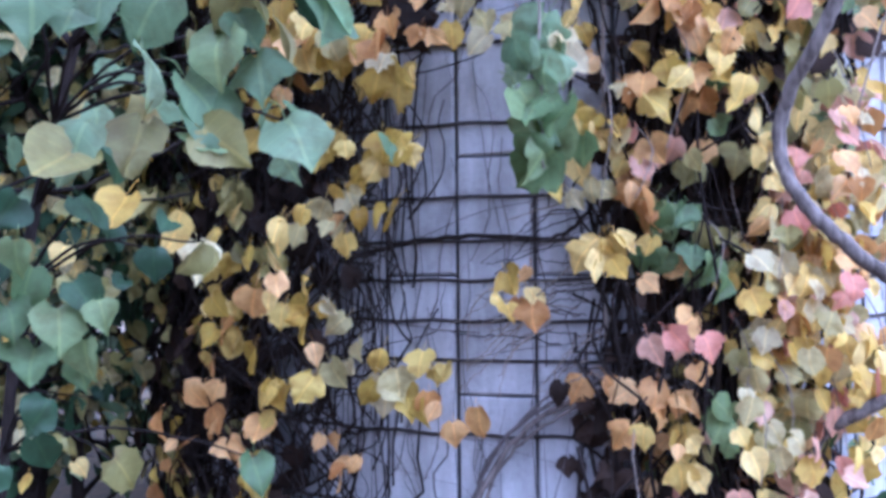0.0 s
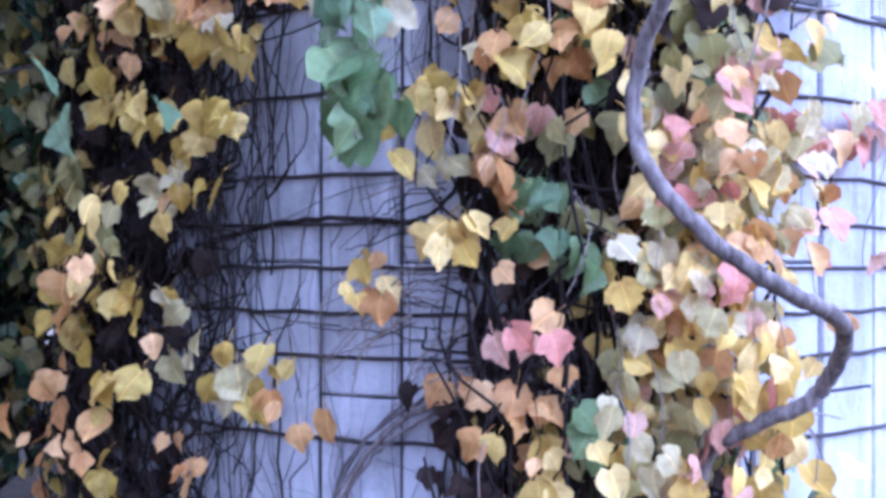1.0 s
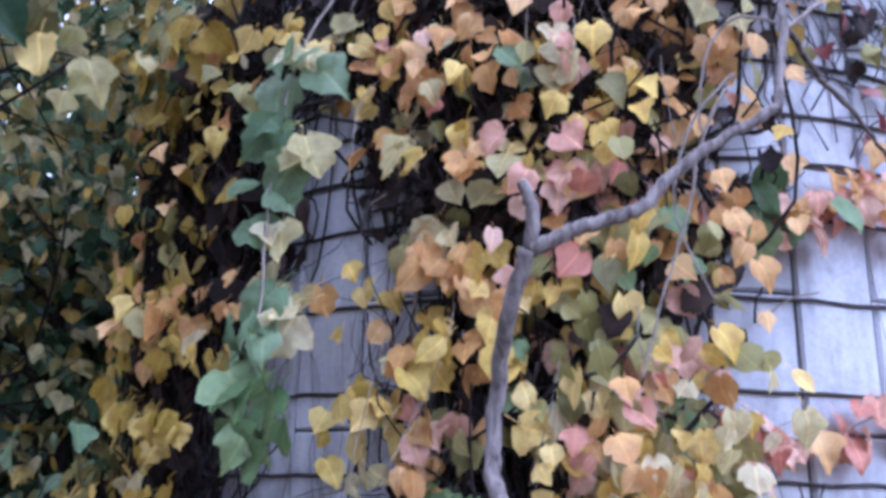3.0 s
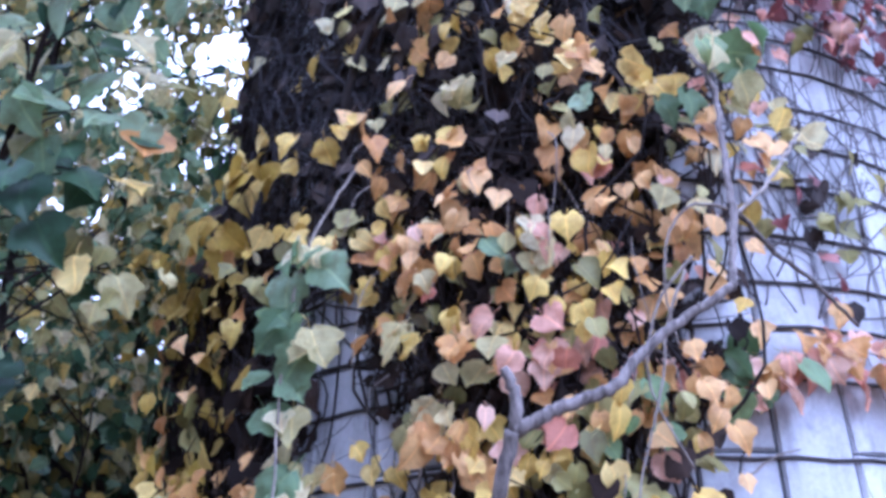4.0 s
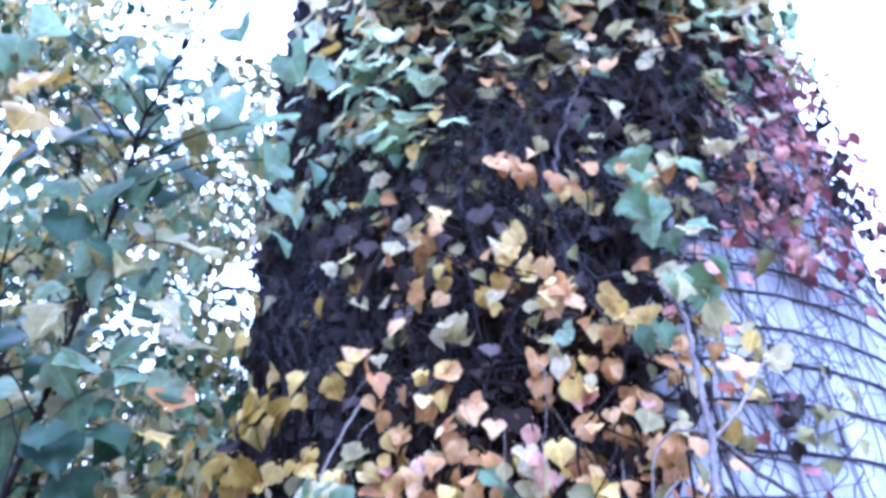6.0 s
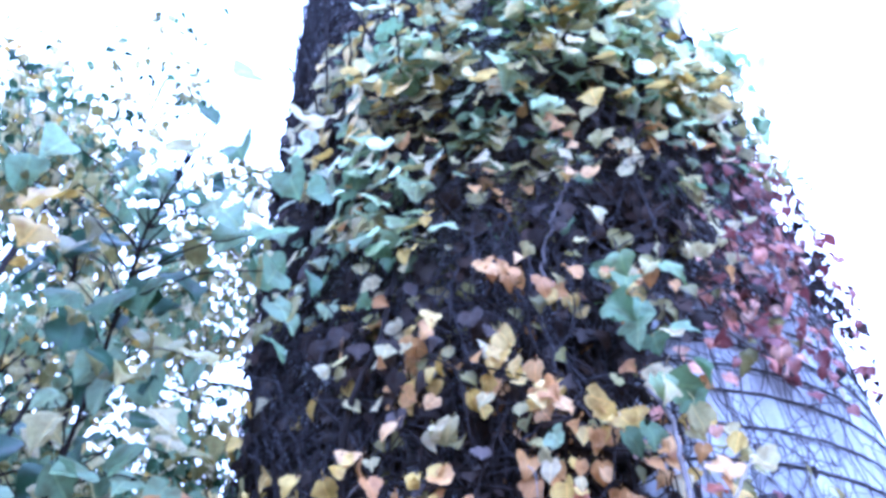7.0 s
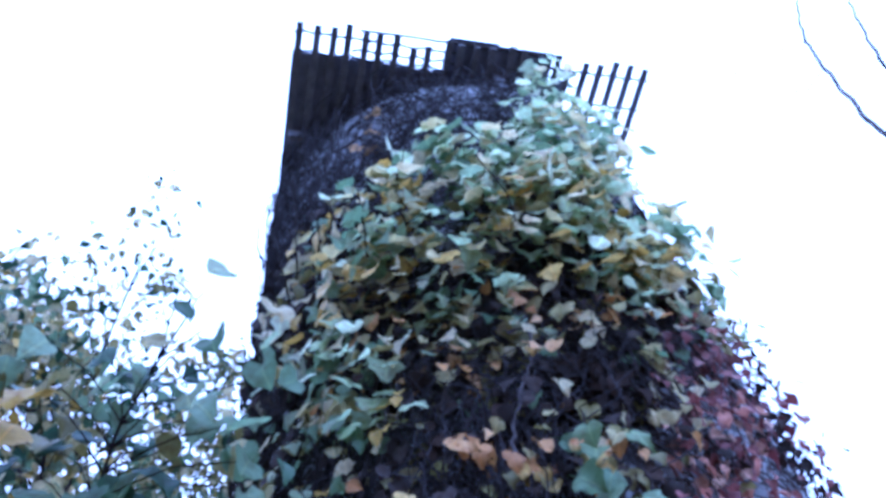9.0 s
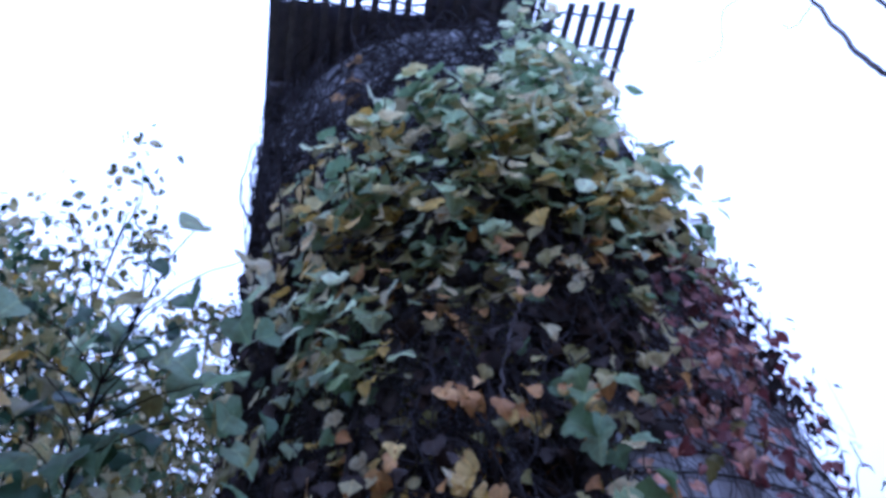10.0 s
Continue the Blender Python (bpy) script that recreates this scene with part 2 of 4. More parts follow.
# ---- leaves ----
# half widths along a leaf from its stalk to its tip, and how far the rim sweeps forward
SHAPES = {
    "heart": ([0.20, 0.47, 0.54, 0.46, 0.30, 0.12, 0.0], [-0.13, -0.10, -0.02, 0.02, 0.03, 0.02, 0.0]),
    "lobed": ([0.16, 0.48, 0.62, 0.38, 0.30, 0.14, 0.0], [-0.14, -0.10, 0.16, 0.05, 0.02, 0.02, 0.0]),
    "round": ([0.24, 0.49, 0.57, 0.54, 0.44, 0.26, 0.0], [-0.12, -0.09, -0.01, 0.02, 0.03, 0.0, 0.0]),
    "oval": ([0.10, 0.30, 0.40, 0.41, 0.32, 0.16, 0.0], [-0.03, -0.02, 0.0, 0.0, 0.0, 0.0, 0.0]),
    "maple": ([0.16, 0.46, 0.66, 0.44, 0.44, 0.18, 0.0], [-0.14, -0.12, 0.12, 0.04, 0.08, 0.02, 0.0]),
}


def finer(values, n):
    """A rounded run of n values through the given ones."""
    m = len(values)
    out = []
    for k in range(n):
        x = k * (m - 1) / (n - 1)
        i = min(int(x), m - 2)
        t = x - i
        p = [values[max(i - 1, 0)], values[i], values[i + 1], values[min(i + 2, m - 1)]]
        out.append(0.5 * (2 * p[1] + (p[2] - p[0]) * t + (2 * p[0] - 5 * p[1] + 4 * p[2] - p[3]) * t * t + (3 * p[1] - p[0] - 3 * p[2] + p[3]) * t ** 3))
    out[-1] = 0.0
    return out


def leaf_data(shape, rnd, cols=4, stalk=0.5, rows=11):
    """One leaf, 1 long, tip towards -y, face towards +z, stalk at the origin; folded, cupped, wavy and nibbled at its rim."""
    widths, sweep = (finer(v, rows) for v in SHAPES[shape])
    fold, cup, wave = rnd.uniform(0.0, 0.5), rnd.uniform(-0.1, 0.6), rnd.uniform(0.02, 0.11)
    lean, ph, curl = rnd.uniform(-0.2, 0.2), rnd.uniform(0, 6), rnd.uniform(-0.25, 0.25)
    wide = rnd.uniform(0.82, 1.12)
    verts, uvs, faces = [], [], []
    n = rows
    for i, (w, f) in enumerate(zip(widths, sweep)):
        s = i / (n - 1)
        sides = (rnd.uniform(0.86, 1.06), rnd.uniform(0.86, 1.06))
        for c in range(cols + 1):
            u = 2 * c / cols - 1
            x = w * wide * u * sides[u > 0] + lean * s * s
            y = -s - f * abs(u) ** 1.5
            z = fold * abs(w * u) - cup * s * s + curl * w * u + wave * math.sin(5 * s + 3 * u + ph)
            verts.append(Vector((x, y, z)))
            uvs.append((0.5 + 0.5 * u * max(w, 0.05), s))
    for i in range(n - 1):
        for c in range(cols):
            q = i * (cols + 1) + c
            if i == n - 2:
                faces.append((q, (n - 1) * (cols + 1) + cols // 2, q + 1))
            else:
                faces.append((q, q + cols + 1, q + cols + 2, q + 1))
    if stalk:
        k = len(verts)
        pts = [Vector((0, 0.02, 0)), Vector((0.03, stalk * 0.5, 0.06)), Vector((0, stalk, -0.05))]
        tube_data(pts, 0.012, 0.012, 3, verts, faces)
        uvs.extend([(0.5, 0.02)] * (len(verts) - k))
    return verts, faces, uvs


class Leaves:
    """Gathers leaves of one plant; the first of them, low down, become parts, and the rest one part of kind stuff."""

    def __init__(self, seed):
        self.rnd = random.Random(seed)
        self.items = []

    def add(self, place, out, tone, size, shape, flat=0.0):
        """A leaf at a place that faces out (a direction); flat: 0 hangs, 1 lies level."""
        r = self.rnd
        up = Vector((0, 0, 1))
        side = up.cross(out).normalized()
        face = (out * (1 - 0.45 * flat) + up * (0.35 + 0.8 * flat) + side * r.gauss(0, 0.55) + up * r.gauss(0, 0.38)).normalized()
        tip = (-up + out * r.uniform(-0.1, 0.55) + side * r.gauss(0, 0.62))
        tip = (tip - face * tip.dot(face)).normalized()
        x = (-tip).cross(face)
        m = Matrix((x, -tip, face)).transposed().to_4x4()
        self.items.append((Matrix.Translation(place) @ m @ Matrix.Scale(size, 4), tone, shape))

    def build(self, parent, name="leaf", most=280, low=1.9):
        r = self.rnd
        self.items.sort(key=lambda it: abs(it[0].translation.z - low))
        forms = {}
        for m, tone, shape in self.items[:most]:
            key = (tone, shape, r.randrange(6))
            if key not in forms:
                v, f, uv = leaf_data(shape, r)
                me = mesh_of(name, v, f, [LEAF[tone]])
                lay = me.uv_layers.new(name="UVMap")
                lay.data.foreach_set("uv", [c for poly in f for k in poly for c in uv[k]])
                forms[key] = me
            ob = new(name, forms[key])
            attach(ob, parent)
            ob.matrix_basis = m
        rest = self.items[most:]
        if rest:
            lib = {s: [leaf_data(s, r, 2, 0.35, 8) for _ in range(10)] for s in SHAPES}
            tones = sorted({it[1] for it in rest})
            V, F, I, U = [], [], [], []
            for m, tone, shape in rest:
                v, f, uv = r.choice(lib[shape])
                k = len(V)
                V.extend((m @ p)[:] for p in v)
                for poly in f:
                    F.append(tuple(k + j for j in poly))
                    for j in poly:
                        U.extend(uv[j])
                I.extend([tones.index(tone)] * len(f))
            part("foliage", mesh_of("foliage", V, F, [LEAF[t] for t in tones], I, U), parent, "", "stuff")


def pick(r, palette):
    """palette: a text such as 'gold 5 amber 2'."""
    w = palette.split()
    return r.choices(w[0::2], [float(x) for x in w[1::2]])[0]


# stretch that patch() keeps free; near-black clumps later paint its deep shadow
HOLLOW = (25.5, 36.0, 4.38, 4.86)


def patch(leaves, a0, a1, z0, z1, o0, o1, count, palette, s0=0.05, s1=0.09, shapes="heart round lobed maple lobed oval", bunch=5, flat=0.0):
    """Leaves in loose bunches over a stretch of the wall."""
    r = leaves.rnd
    left = count
    while left > 0:
        a, z, o = r.uniform(a0, a1), r.uniform(z0, z1), r.uniform(o0, o1)
        tone = pick(r, palette)
        for _ in range(min(left, r.randint(1, bunch))):
            left -= 1
            turn, high = a + r.gauss(0, 2.3), z + r.gauss(0, 0.075)
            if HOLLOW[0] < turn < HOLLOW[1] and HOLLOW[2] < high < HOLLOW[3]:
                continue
            q = on_wall(turn, high, max(0.04, o + r.gauss(0, 0.05)))
            out = Vector((q.x - CX, q.y - CY, 0)).normalized()
            leaves.add(q, out, tone if r.random() < 0.7 else pick(r, palette), r.uniform(s0, s1), r.choice(shapes.split()), flat)


def clumps(leaves, rows, s0=0.055, s1=0.095, shapes="heart round lobed maple lobed oval", fade=0.15):
    """Tight bunches of leaves of one tone: degrees round, height, metres off the wall, how many, tone."""
    r = leaves.rnd
    for a, z, o, count, tone in rows:
        for _ in range(count + 2 if z < 2.6 else count + 1):
            q = on_wall(a + r.gauss(0, 1.35), z + 0.03 + r.gauss(0, 0.042), o + r.gauss(0, 0.03))
            out = Vector((q.x - CX, q.y - CY, 0)).normalized()
            leaves.add(q, out, tone if r.random() > fade else r.choice(("amber", "pale", "gold")), r.uniform(s0, s1), r.choice(shapes.split()))


def spray(leaves, points, count, palette, s0, s1, spread, shapes="heart lobed", flat=0.2):
    """Leaves along a shoot."""
    r = leaves.rnd
    line = smooth_line(points, 8)
    for _ in range(count):
        q = r.choice(line) + Vector((r.gauss(0, spread), r.gauss(0, spread), r.gauss(0, spread)))
        out = Vector((q.x - CX, q.y - CY, 0)).normalized()
        leaves.add(q, out, pick(r, palette), r.uniform(s0, s1), r.choice(shapes.split()), flat)


def stems(rnd, a0, a1, z0, z1, count, r0=0.003, r1=0.009, o0=0.01, o1=0.14, wander=3.0, sideways=0.15):
    """A tangle of thin climbing stems, as one mesh."""
    V, F = [], []
    for _ in range(count):
        a, z, o = rnd.uniform(a0, a1), rnd.uniform(z0, z1), rnd.uniform(o0, o1)
        length = rnd.uniform(0.35, 1.5)
        across = rnd.choice((3.2, -3.2)) if rnd.random() < sideways else 0
        pts, n = [], 7
        for i in range(n):
            pts.append(on_wall(a, z, max(0.008, o)))
            a += rnd.gauss(0, wander * 1.3) + across
            z += (length / n) * (0.25 if across else 1) * rnd.uniform(0.4, 1.4)
            o += rnd.gauss(0, 0.03)
            a, z = min(max(a, a0 - 3), a1 + 3), min(z, RIM - 0.02)
        rr = rnd.uniform(r0, r1)
        tube_data(smooth_line(pts, 2), rr, rr * 0.6, 4, V, F)
    return V, F


# ---- ground ----
bm = bmesh.new()
bmesh.ops.create_grid(bm, x_segments=90, y_segments=90, size=45)
for v in bm.verts:
    v.co.z = 0.12 * noise.noise(v.co * 0.25) + 0.03 * noise.noise(v.co * 1.7) - 0.03
outer = [v for v in bm.verts if max(abs(v.co.x), abs(v.co.y)) > 44.9]
for v in outer:
    v.co.x, v.co.y, v.co.z = v.co.x * 40, v.co.y * 40, -2.0
me = bpy.data.meshes.new("ground")
bm.to_mesh(me)
bm.free()
me.materials.append(SOIL)
tagged(new("ground", me), "uneven earth covered with brown fallen leaves", "ground", "", "structure")

# ---- silo ----
silo = thing("silo", (CX, CY, 0), "old round concrete stave silo with rusty steel hoops, overgrown with creeper", "silo")
V, F = [], []
N = 88
SHELL = ((0, -0.012), (3.2, -0.012), (RIM, -0.012), (RIM, -0.13), (3.2, -0.13), (0, -0.13))
for z, inset in SHELL:
    for k in range(N):
        V.append(on_wall(360 * k / N, z, inset))
for i in range(len(SHELL)):
    j = (i + 1) % len(SHELL)
    for k in range(N):
        F.append((i * N + k, i * N + (k + 1) % N, j * N + (k + 1) % N, j * N + k))
part("wall_core", mesh_of("wall_core", V, F, [JOINT]), silo, "dark mortar shell behind the staves")

COLUMNS, STEP, HIGH = 44, 360 / 44, 0.762
JOINT_ANGLE = 31.2


def stave_mesh(high, seed):
    """A concrete stave, slightly bowed, with worn edges, its middle at the origin and its face towards -y."""
    r = random.Random(seed)
    half = math.pi * RADIUS / COLUMNS - 0.0055
    xs = [-half, -half + 0.007, -half * 0.35, half * 0.35, half - 0.007, half]
    zs = [-high / 2 + 0.003, -high / 2 + 0.010, 0, high / 2 - 0.010, high / 2 - 0.003]
    V, F = [], []
    for i, z in enumerate(zs):
        for j, x in enumerate(xs):
            edge = i in (0, 4) or j in (0, 5)
            V.append(Vector((x + r.uniform(-1, 1) * 0.0015, (0.012 if edge else 0) + RADIUS - math.sqrt(RADIUS ** 2 - x * x) + r.uniform(-1, 1) * 0.0012, z + r.uniform(-1, 1) * 0.0015)))
    for i in range(4):
        for j in range(5):
            F.append((i * 6 + j, i * 6 + j + 1, i * 6 + j + 7, i * 6 + j + 6))
    k = len(V)
    ring = [0, 5, 29, 24]
    V.extend(Vector((V[q].x, 0.055, V[q].z)) for q in ring)
    F.extend([(0, k, k + 1, 5), (5, k + 1, k + 2, 29), (29, k + 2, k + 3, 24), (24, k + 3, k, 0), (k, k + 3, k + 2, k + 1)])
    return V, F


# hoops: heights read up the wall, then an even spacing
HOOPS = [0.26, 0.51, 0.77, 1.02, 1.255, 1.38, 1.51, 1.635, 1.775, 2.01, 2.265, 2.505, 2.675, 2.825, 2.995, 3.19, 3.365, 3.525, 3.695, 3.83, 3.95, 4.12, 4.28, 4.46, 4.66, 4.87, 5.06]
HOOPS += [5.06 + 0.225 * i for i in range(1, 16)]
for z in HOOPS:
    V, F = [], []
    lift = [0.004 * math.sin(3 * k + z * 7) for k in range(N)]
    for k in range(N):
        for q in range(6):
            s = 2 * math.pi * q / 6
            c = on_wall(360 * k / N, z, 0.007 + 0.0062 * math.cos(s))
            V.append(c + Vector((0, 0, lift[k] + 0.0062 * math.sin(s))))
    for k in range(N):
        for q in range(6):
            F.append((k * 6 + q, ((k + 1) % N) * 6 + q, ((k + 1) % N) * 6 + (q + 1) % 6, k * 6 + (q + 1) % 6))
    part("hoop", mesh_of("hoop", V, F, [STEEL]), silo, "rusty steel tension hoop")

# ---- slatted roof deck on the silo's rim ----
DECK_Z = 8.78
U_DIR, V_DIR = Vector((0.812, 0.584, 0)).normalized(), Vector((-0.584, 0.812, 0)).normalized()
DECK = Vector((0.388, 1.978, DECK_Z))


def deck(u, v, z=0.0):
    return DECK + U_DIR * u + V_DIR * v + Vector((0, 0, z))


def deck_box(u0, u1, v0, v1, z0, z1, chamfer=0.004, turn=0.0):
    c = deck((u0 + u1) / 2, (v0 + v1) / 2, (z0 + z1) / 2)
    m = Matrix.Translation(c) @ Matrix.Rotation(math.atan2(U_DIR.y, U_DIR.x) + turn, 4, "Z")
    return box_data((u1 - u0, v1 - v0, z1 - z0), chamfer, m=m)


roof = thing("slatted_roof", deck(1.6, 2.0), "dark weathered flat wooden roof of narrow slats, open along its edges", "roof")
rr = random.Random(5)
for i in range(23):
    u = 0.035 + i * 0.1411
    v0 = rr.uniform(-0.03, 0.03)
    v1 = 4.0 if u < 2.4 else 1.24 - rr.uniform(0, 0.06) if i < 22 else 0.95
    if i in (7, 8, 17):
        v0 += 0.10
    V, F = deck_box(u - 0.031, u + 0.031, v0, v1, 0, 0.024, 0.003, rr.uniform(-0.012, 0.012))
    part("slat", mesh_of("slat", V, F, [OLD_WOOD], smooth=False), roof)
for v, u0, u1 in ((0.10, 0, 0.74), (0.02, 0.55, 2.35), (0.20, 0.50, 1.40), (0.11, 0.60, 1.40), (0.13, 2.2, 3.2), (0.42, 2.5, 3.2), (0.70, 2.4, 3.17), (0.98, 2.3, 3.12), (1.2, 2.3, 3.02), (0.27, 0, 1.3)):
    pts = [deck(u0 + (u1 - u0) * k / 8, v + 0.014 * math.sin(3 * k + v * 9), 0.034) for k in range(9)]
    V, F = tube_data(pts, 0.013, 0.012, 5)
    part("wire", mesh_of("wire", V, F, [STEEL]), roof, "thin binding wire across the slats")
for i, (u0, u1, v0, v1) in enumerate([(0.0, 0.44, 0.29, 4.0), (0.41, 0.86, 0.30, 4.0), (0.83, 1.34, 0.30, 4.0), (1.33, 1.78, -0.01, 4.0), (1.75, 2.28, 0.0, 4.0), (2.25, 2.46, 0.25, 1.9)]):
    lift = 0.046 + 0.027 * (i % 2)
    V, F = deck_box(u0, u1, v0, v1, lift, lift + 0.024, 0.004, 0)
    part("board", mesh_of("board", V, F, [BOARD], smooth=False), roof, "dark roofing board laid over the slats")
for v in (1.0, 2.2, 3.4):
    V, F = deck_box(0.04, 2.45, v, v + 0.09, -0.12, -0.004, 0.005)
    part("joist", mesh_of("joist", V, F, [OLD_WOOD], smooth=False), roof, "rough joist across the rim")
for angle in (-160, -105, -20, 40):
    foot = on_wall(angle, RIM, -0.07) - DECK
    u, v = foot.dot(U_DIR), foot.dot(V_DIR)
    V, F = deck_box(u - 0.05, u + 0.05, v - 0.05, v + 0.05, RIM - DECK_Z - 0.01, -0.004, 0.005)
    part("post", mesh_of("post", V, F, [OLD_WOOD], smooth=False), roof, "short post on the rim")

# ---- creeper on the silo, plant by plant ----
def creeper(angle, label, group="creepers on the silo"):
    base = on_wall(angle, 0.0, 0.12)
    return thing("creeper", base, label, "creeper", group)


def add_stems(plant, seed, *regions, mat=None):
    V, F = [], []
    rnd = random.Random(seed)
    for reg in regions:
        v, f = stems(rnd, *reg)
        k = len(V)
        V.extend(v)
        F.extend(tuple(k + j for j in poly) for poly in f)
    # the default bark is darkened to hold the shade behind the leaves
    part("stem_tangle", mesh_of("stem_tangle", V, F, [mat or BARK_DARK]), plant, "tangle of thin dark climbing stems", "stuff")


def stem_part(plant, name, pts, r0, r1, mat, seed=1, rough=0.004, sides=9, label=""):
    line = knobbly(smooth_line(pts, 7), random.Random(seed), rough)
    V, F = tube_data(line, r0, r1, sides)
    return part(name, mesh_of(name, V, F, [mat]), plant, label)


LEFT_1 = [(-26.7, 2.2, 0.4, 6, "mustard"), (-20.0, 2.16, 0.4, 3, "amber"), (-21.0, 2.07, 0.4, 3, "mustard"), (-22.6, 2.11, 0.15, 2, "mustard"), (-30.3, 1.97, 0.4, 3, "mustard"), (-25.3, 1.9, 0.4, 6, "mustard"), (-19.7, 1.9, 0.4, 2, "mustard"), (-20.9, 1.82, 0.4, 1, "mustard"), (-19.9, 1.74, 0.4, 2, "mustard"), (-33.0, 1.75, 0.4, 5, "olive"), (-25.2, 1.63, 0.5, 4, "gold"), (-26.4, 1.44, 0.55, 3, "gold"), (-31.2, 1.58, 0.4, 3, "olive"), (-24.9, 1.69, 0.4, 4, "pale"), (-34.6, 1.53, 0.4, 4, "mustard"), (-36.9, 1.38, 0.4, 3, "mustard"), (-28.9, 1.4, 0.4, 3, "mustard"), (-33.5, 1.29, 0.4, 1, "mustard")]
LEFT_2 = [(-26.3, 1.33, 0.28, 5, "pale"), (-39.6, 1.15, 0.4, 5, "amber"), (-29.5, 1.19, 0.4, 4, "mustard"), (-20.3, 1.19, 0.2, 6, "mustard"), (-22.4, 1.25, 0.2, 2, "pale"), (-17.0, 1.1, 0.2, 2, "amber"), (-34.2, 0.99, 0.4, 5, "amber"), (-27.1, 0.93, 0.2, 4, "amber"), (-35.0, 0.89, 0.3, 4, "mustard")]
MID_1 = [(-13.3, 1.45, 0.12, 2, "gold"), (-9.8, 1.44, 0.12, 1, "amber"), (-5.0, 1.77, 0.2, 1, "pale"), (-4.2, 1.92, 0.2, 4, "gold"), (-4.4, 1.59, 0.26, 7, "gold"), (-1.7, 2.07, 0.2, 4, "amber"), (-0.4, 1.94, 0.2, 1, "rose"), (1.2, 1.9, 0.2, 1, "rose"), (0.0, 1.8, 0.2, 2, "amber"), (0.0, 1.74, 0.2, 2, "amber"), (3.5, 1.84, 0.2, 4, "olive"), (2.1, 1.68, 0.2, 3, "green"), (1.3, 1.6, 0.2, 3, "green"), (4.2, 1.54, 0.2, 4, "green"), (5.8, 1.6, 0.2, 3, "olive")]
MID_2 = [(1.3, 1.44, 0.2, 1, "amber"), (1.5, 1.31, 0.34, 3, "rose"), (-4.2, 1.2, 0.1, 1, "amber"), (1.6, 1.16, 0.2, 4, "amber"), (2.0, 1.03, 0.2, 3, "gold"), (6.3, 1.11, 0.2, 4, "green"), (6.1, 2.08, 0.2, 5, "gold"), (4.5, 2.05, 0.2, 4, "amber")]
UP_1 = [(-15.0, 3.09, 0.28, 5, "gold"), (-21.5, 3.11, 0.28, 4, "gold"), (-19.1, 2.96, 0.28, 3, "olive"), (-11.5, 3.12, 0.15, 3, "olive"), (-10.4, 2.93, 0.15, 2, "olive"), (-0.4, 2.82, 0.28, 5, "amber"), (4.9, 2.81, 0.28, 5, "amber"), (8.0, 2.85, 0.28, 3, "teal"), (10.6, 2.91, 0.28, 3, "rose"), (5.4, 2.64, 0.28, 3, "rose"), (10.9, 2.61, 0.28, 2, "rose"), (10.0, 2.51, 0.28, 3, "rose"), (-0.5, 2.6, 0.28, 5, "pale"), (2.6, 2.42, 0.28, 3, "pale"), (3.6, 2.57, 0.28, 2, "amber"), (-6.2, 2.28, 0.1, 2, "gold")]
UP_2 = [(-42.1, 2.5, 0.28, 5, "mustard"), (-33.5, 2.24, 0.28, 3, "mustard"), (-26.5, 2.21, 0.28, 3, "mustard"), (-30.0, 2.52, 0.28, 3, "olive"), (-18.6, 2.25, 0.28, 4, "amber"), (-15.5, 2.27, 0.2, 4, "pale"), (-11.4, 2.22, 0.2, 2, "pale"), (4.6, 2.27, 0.28, 4, "amber"), (0.7, 2.31, 0.28, 4, "amber"), (0.5, 2.04, 0.28, 2, "mustard"), (-32.1, 1.96, 0.28, 6, "mustard"), (-21.1, 2.1, 0.28, 2, "mustard"), (-8.3, 1.87, 0.15, 2, "mustard"), (-3.5, 1.93, 0.15, 3, "mustard")]
HIGH_1 = [(-10.4, 3.93, 0.25, 3, "pale"), (-2.0, 3.93, 0.25, 2, "pale"), (1.9, 3.91, 0.25, 2, "amber"), (2.1, 3.72, 0.25, 3, "gold"), (-6.8, 3.48, 0.25, 3, "gold"), (-21.3, 3.56, 0.25, 1, "gold"), (-14.8, 3.42, 0.25, 1, "gold"), (3.2, 3.46, 0.25, 6, "pale"), (8.5, 3.52, 0.25, 3, "pale"), (11.0, 3.66, 0.25, 4, "gold"), (14.8, 3.53, 0.25, 4, "gold"), (12.5, 3.47, 0.25, 3, "gold"), (17.0, 3.46, 0.25, 2, "gold"), (19.2, 3.35, 0.25, 4, "gold"), (22.4, 3.35, 0.25, 4, "gold"), (18.8, 3.23, 0.25, 4, "amber")]
HIGH_2 = [(3.6, 3.25, 0.25, 2, "amber"), (6.2, 3.09, 0.25, 4, "amber"), (2.3, 3.0, 0.25, 1, "amber"), (9.3, 2.88, 0.25, 3, "rose"), (21.3, 2.96, 0.25, 5, "amber"), (25.8, 3.18, 0.25, 4, "amber"), (29.1, 3.12, 0.25, 4, "amber"), (31.9, 3.24, 0.25, 2, "gold"), (-2.2, 3.07, 0.25, 2, "gold"), (-0.4, 3.17, 0.25, 2, "gold"), (16.5, 3.14, 0.25, 4, "amber"), (14.0, 3.23, 0.25, 4, "amber"), (-8.6, 2.99, 0.25, 3, "amber"), (4.0, 3.04, 0.25, 3, "amber")]
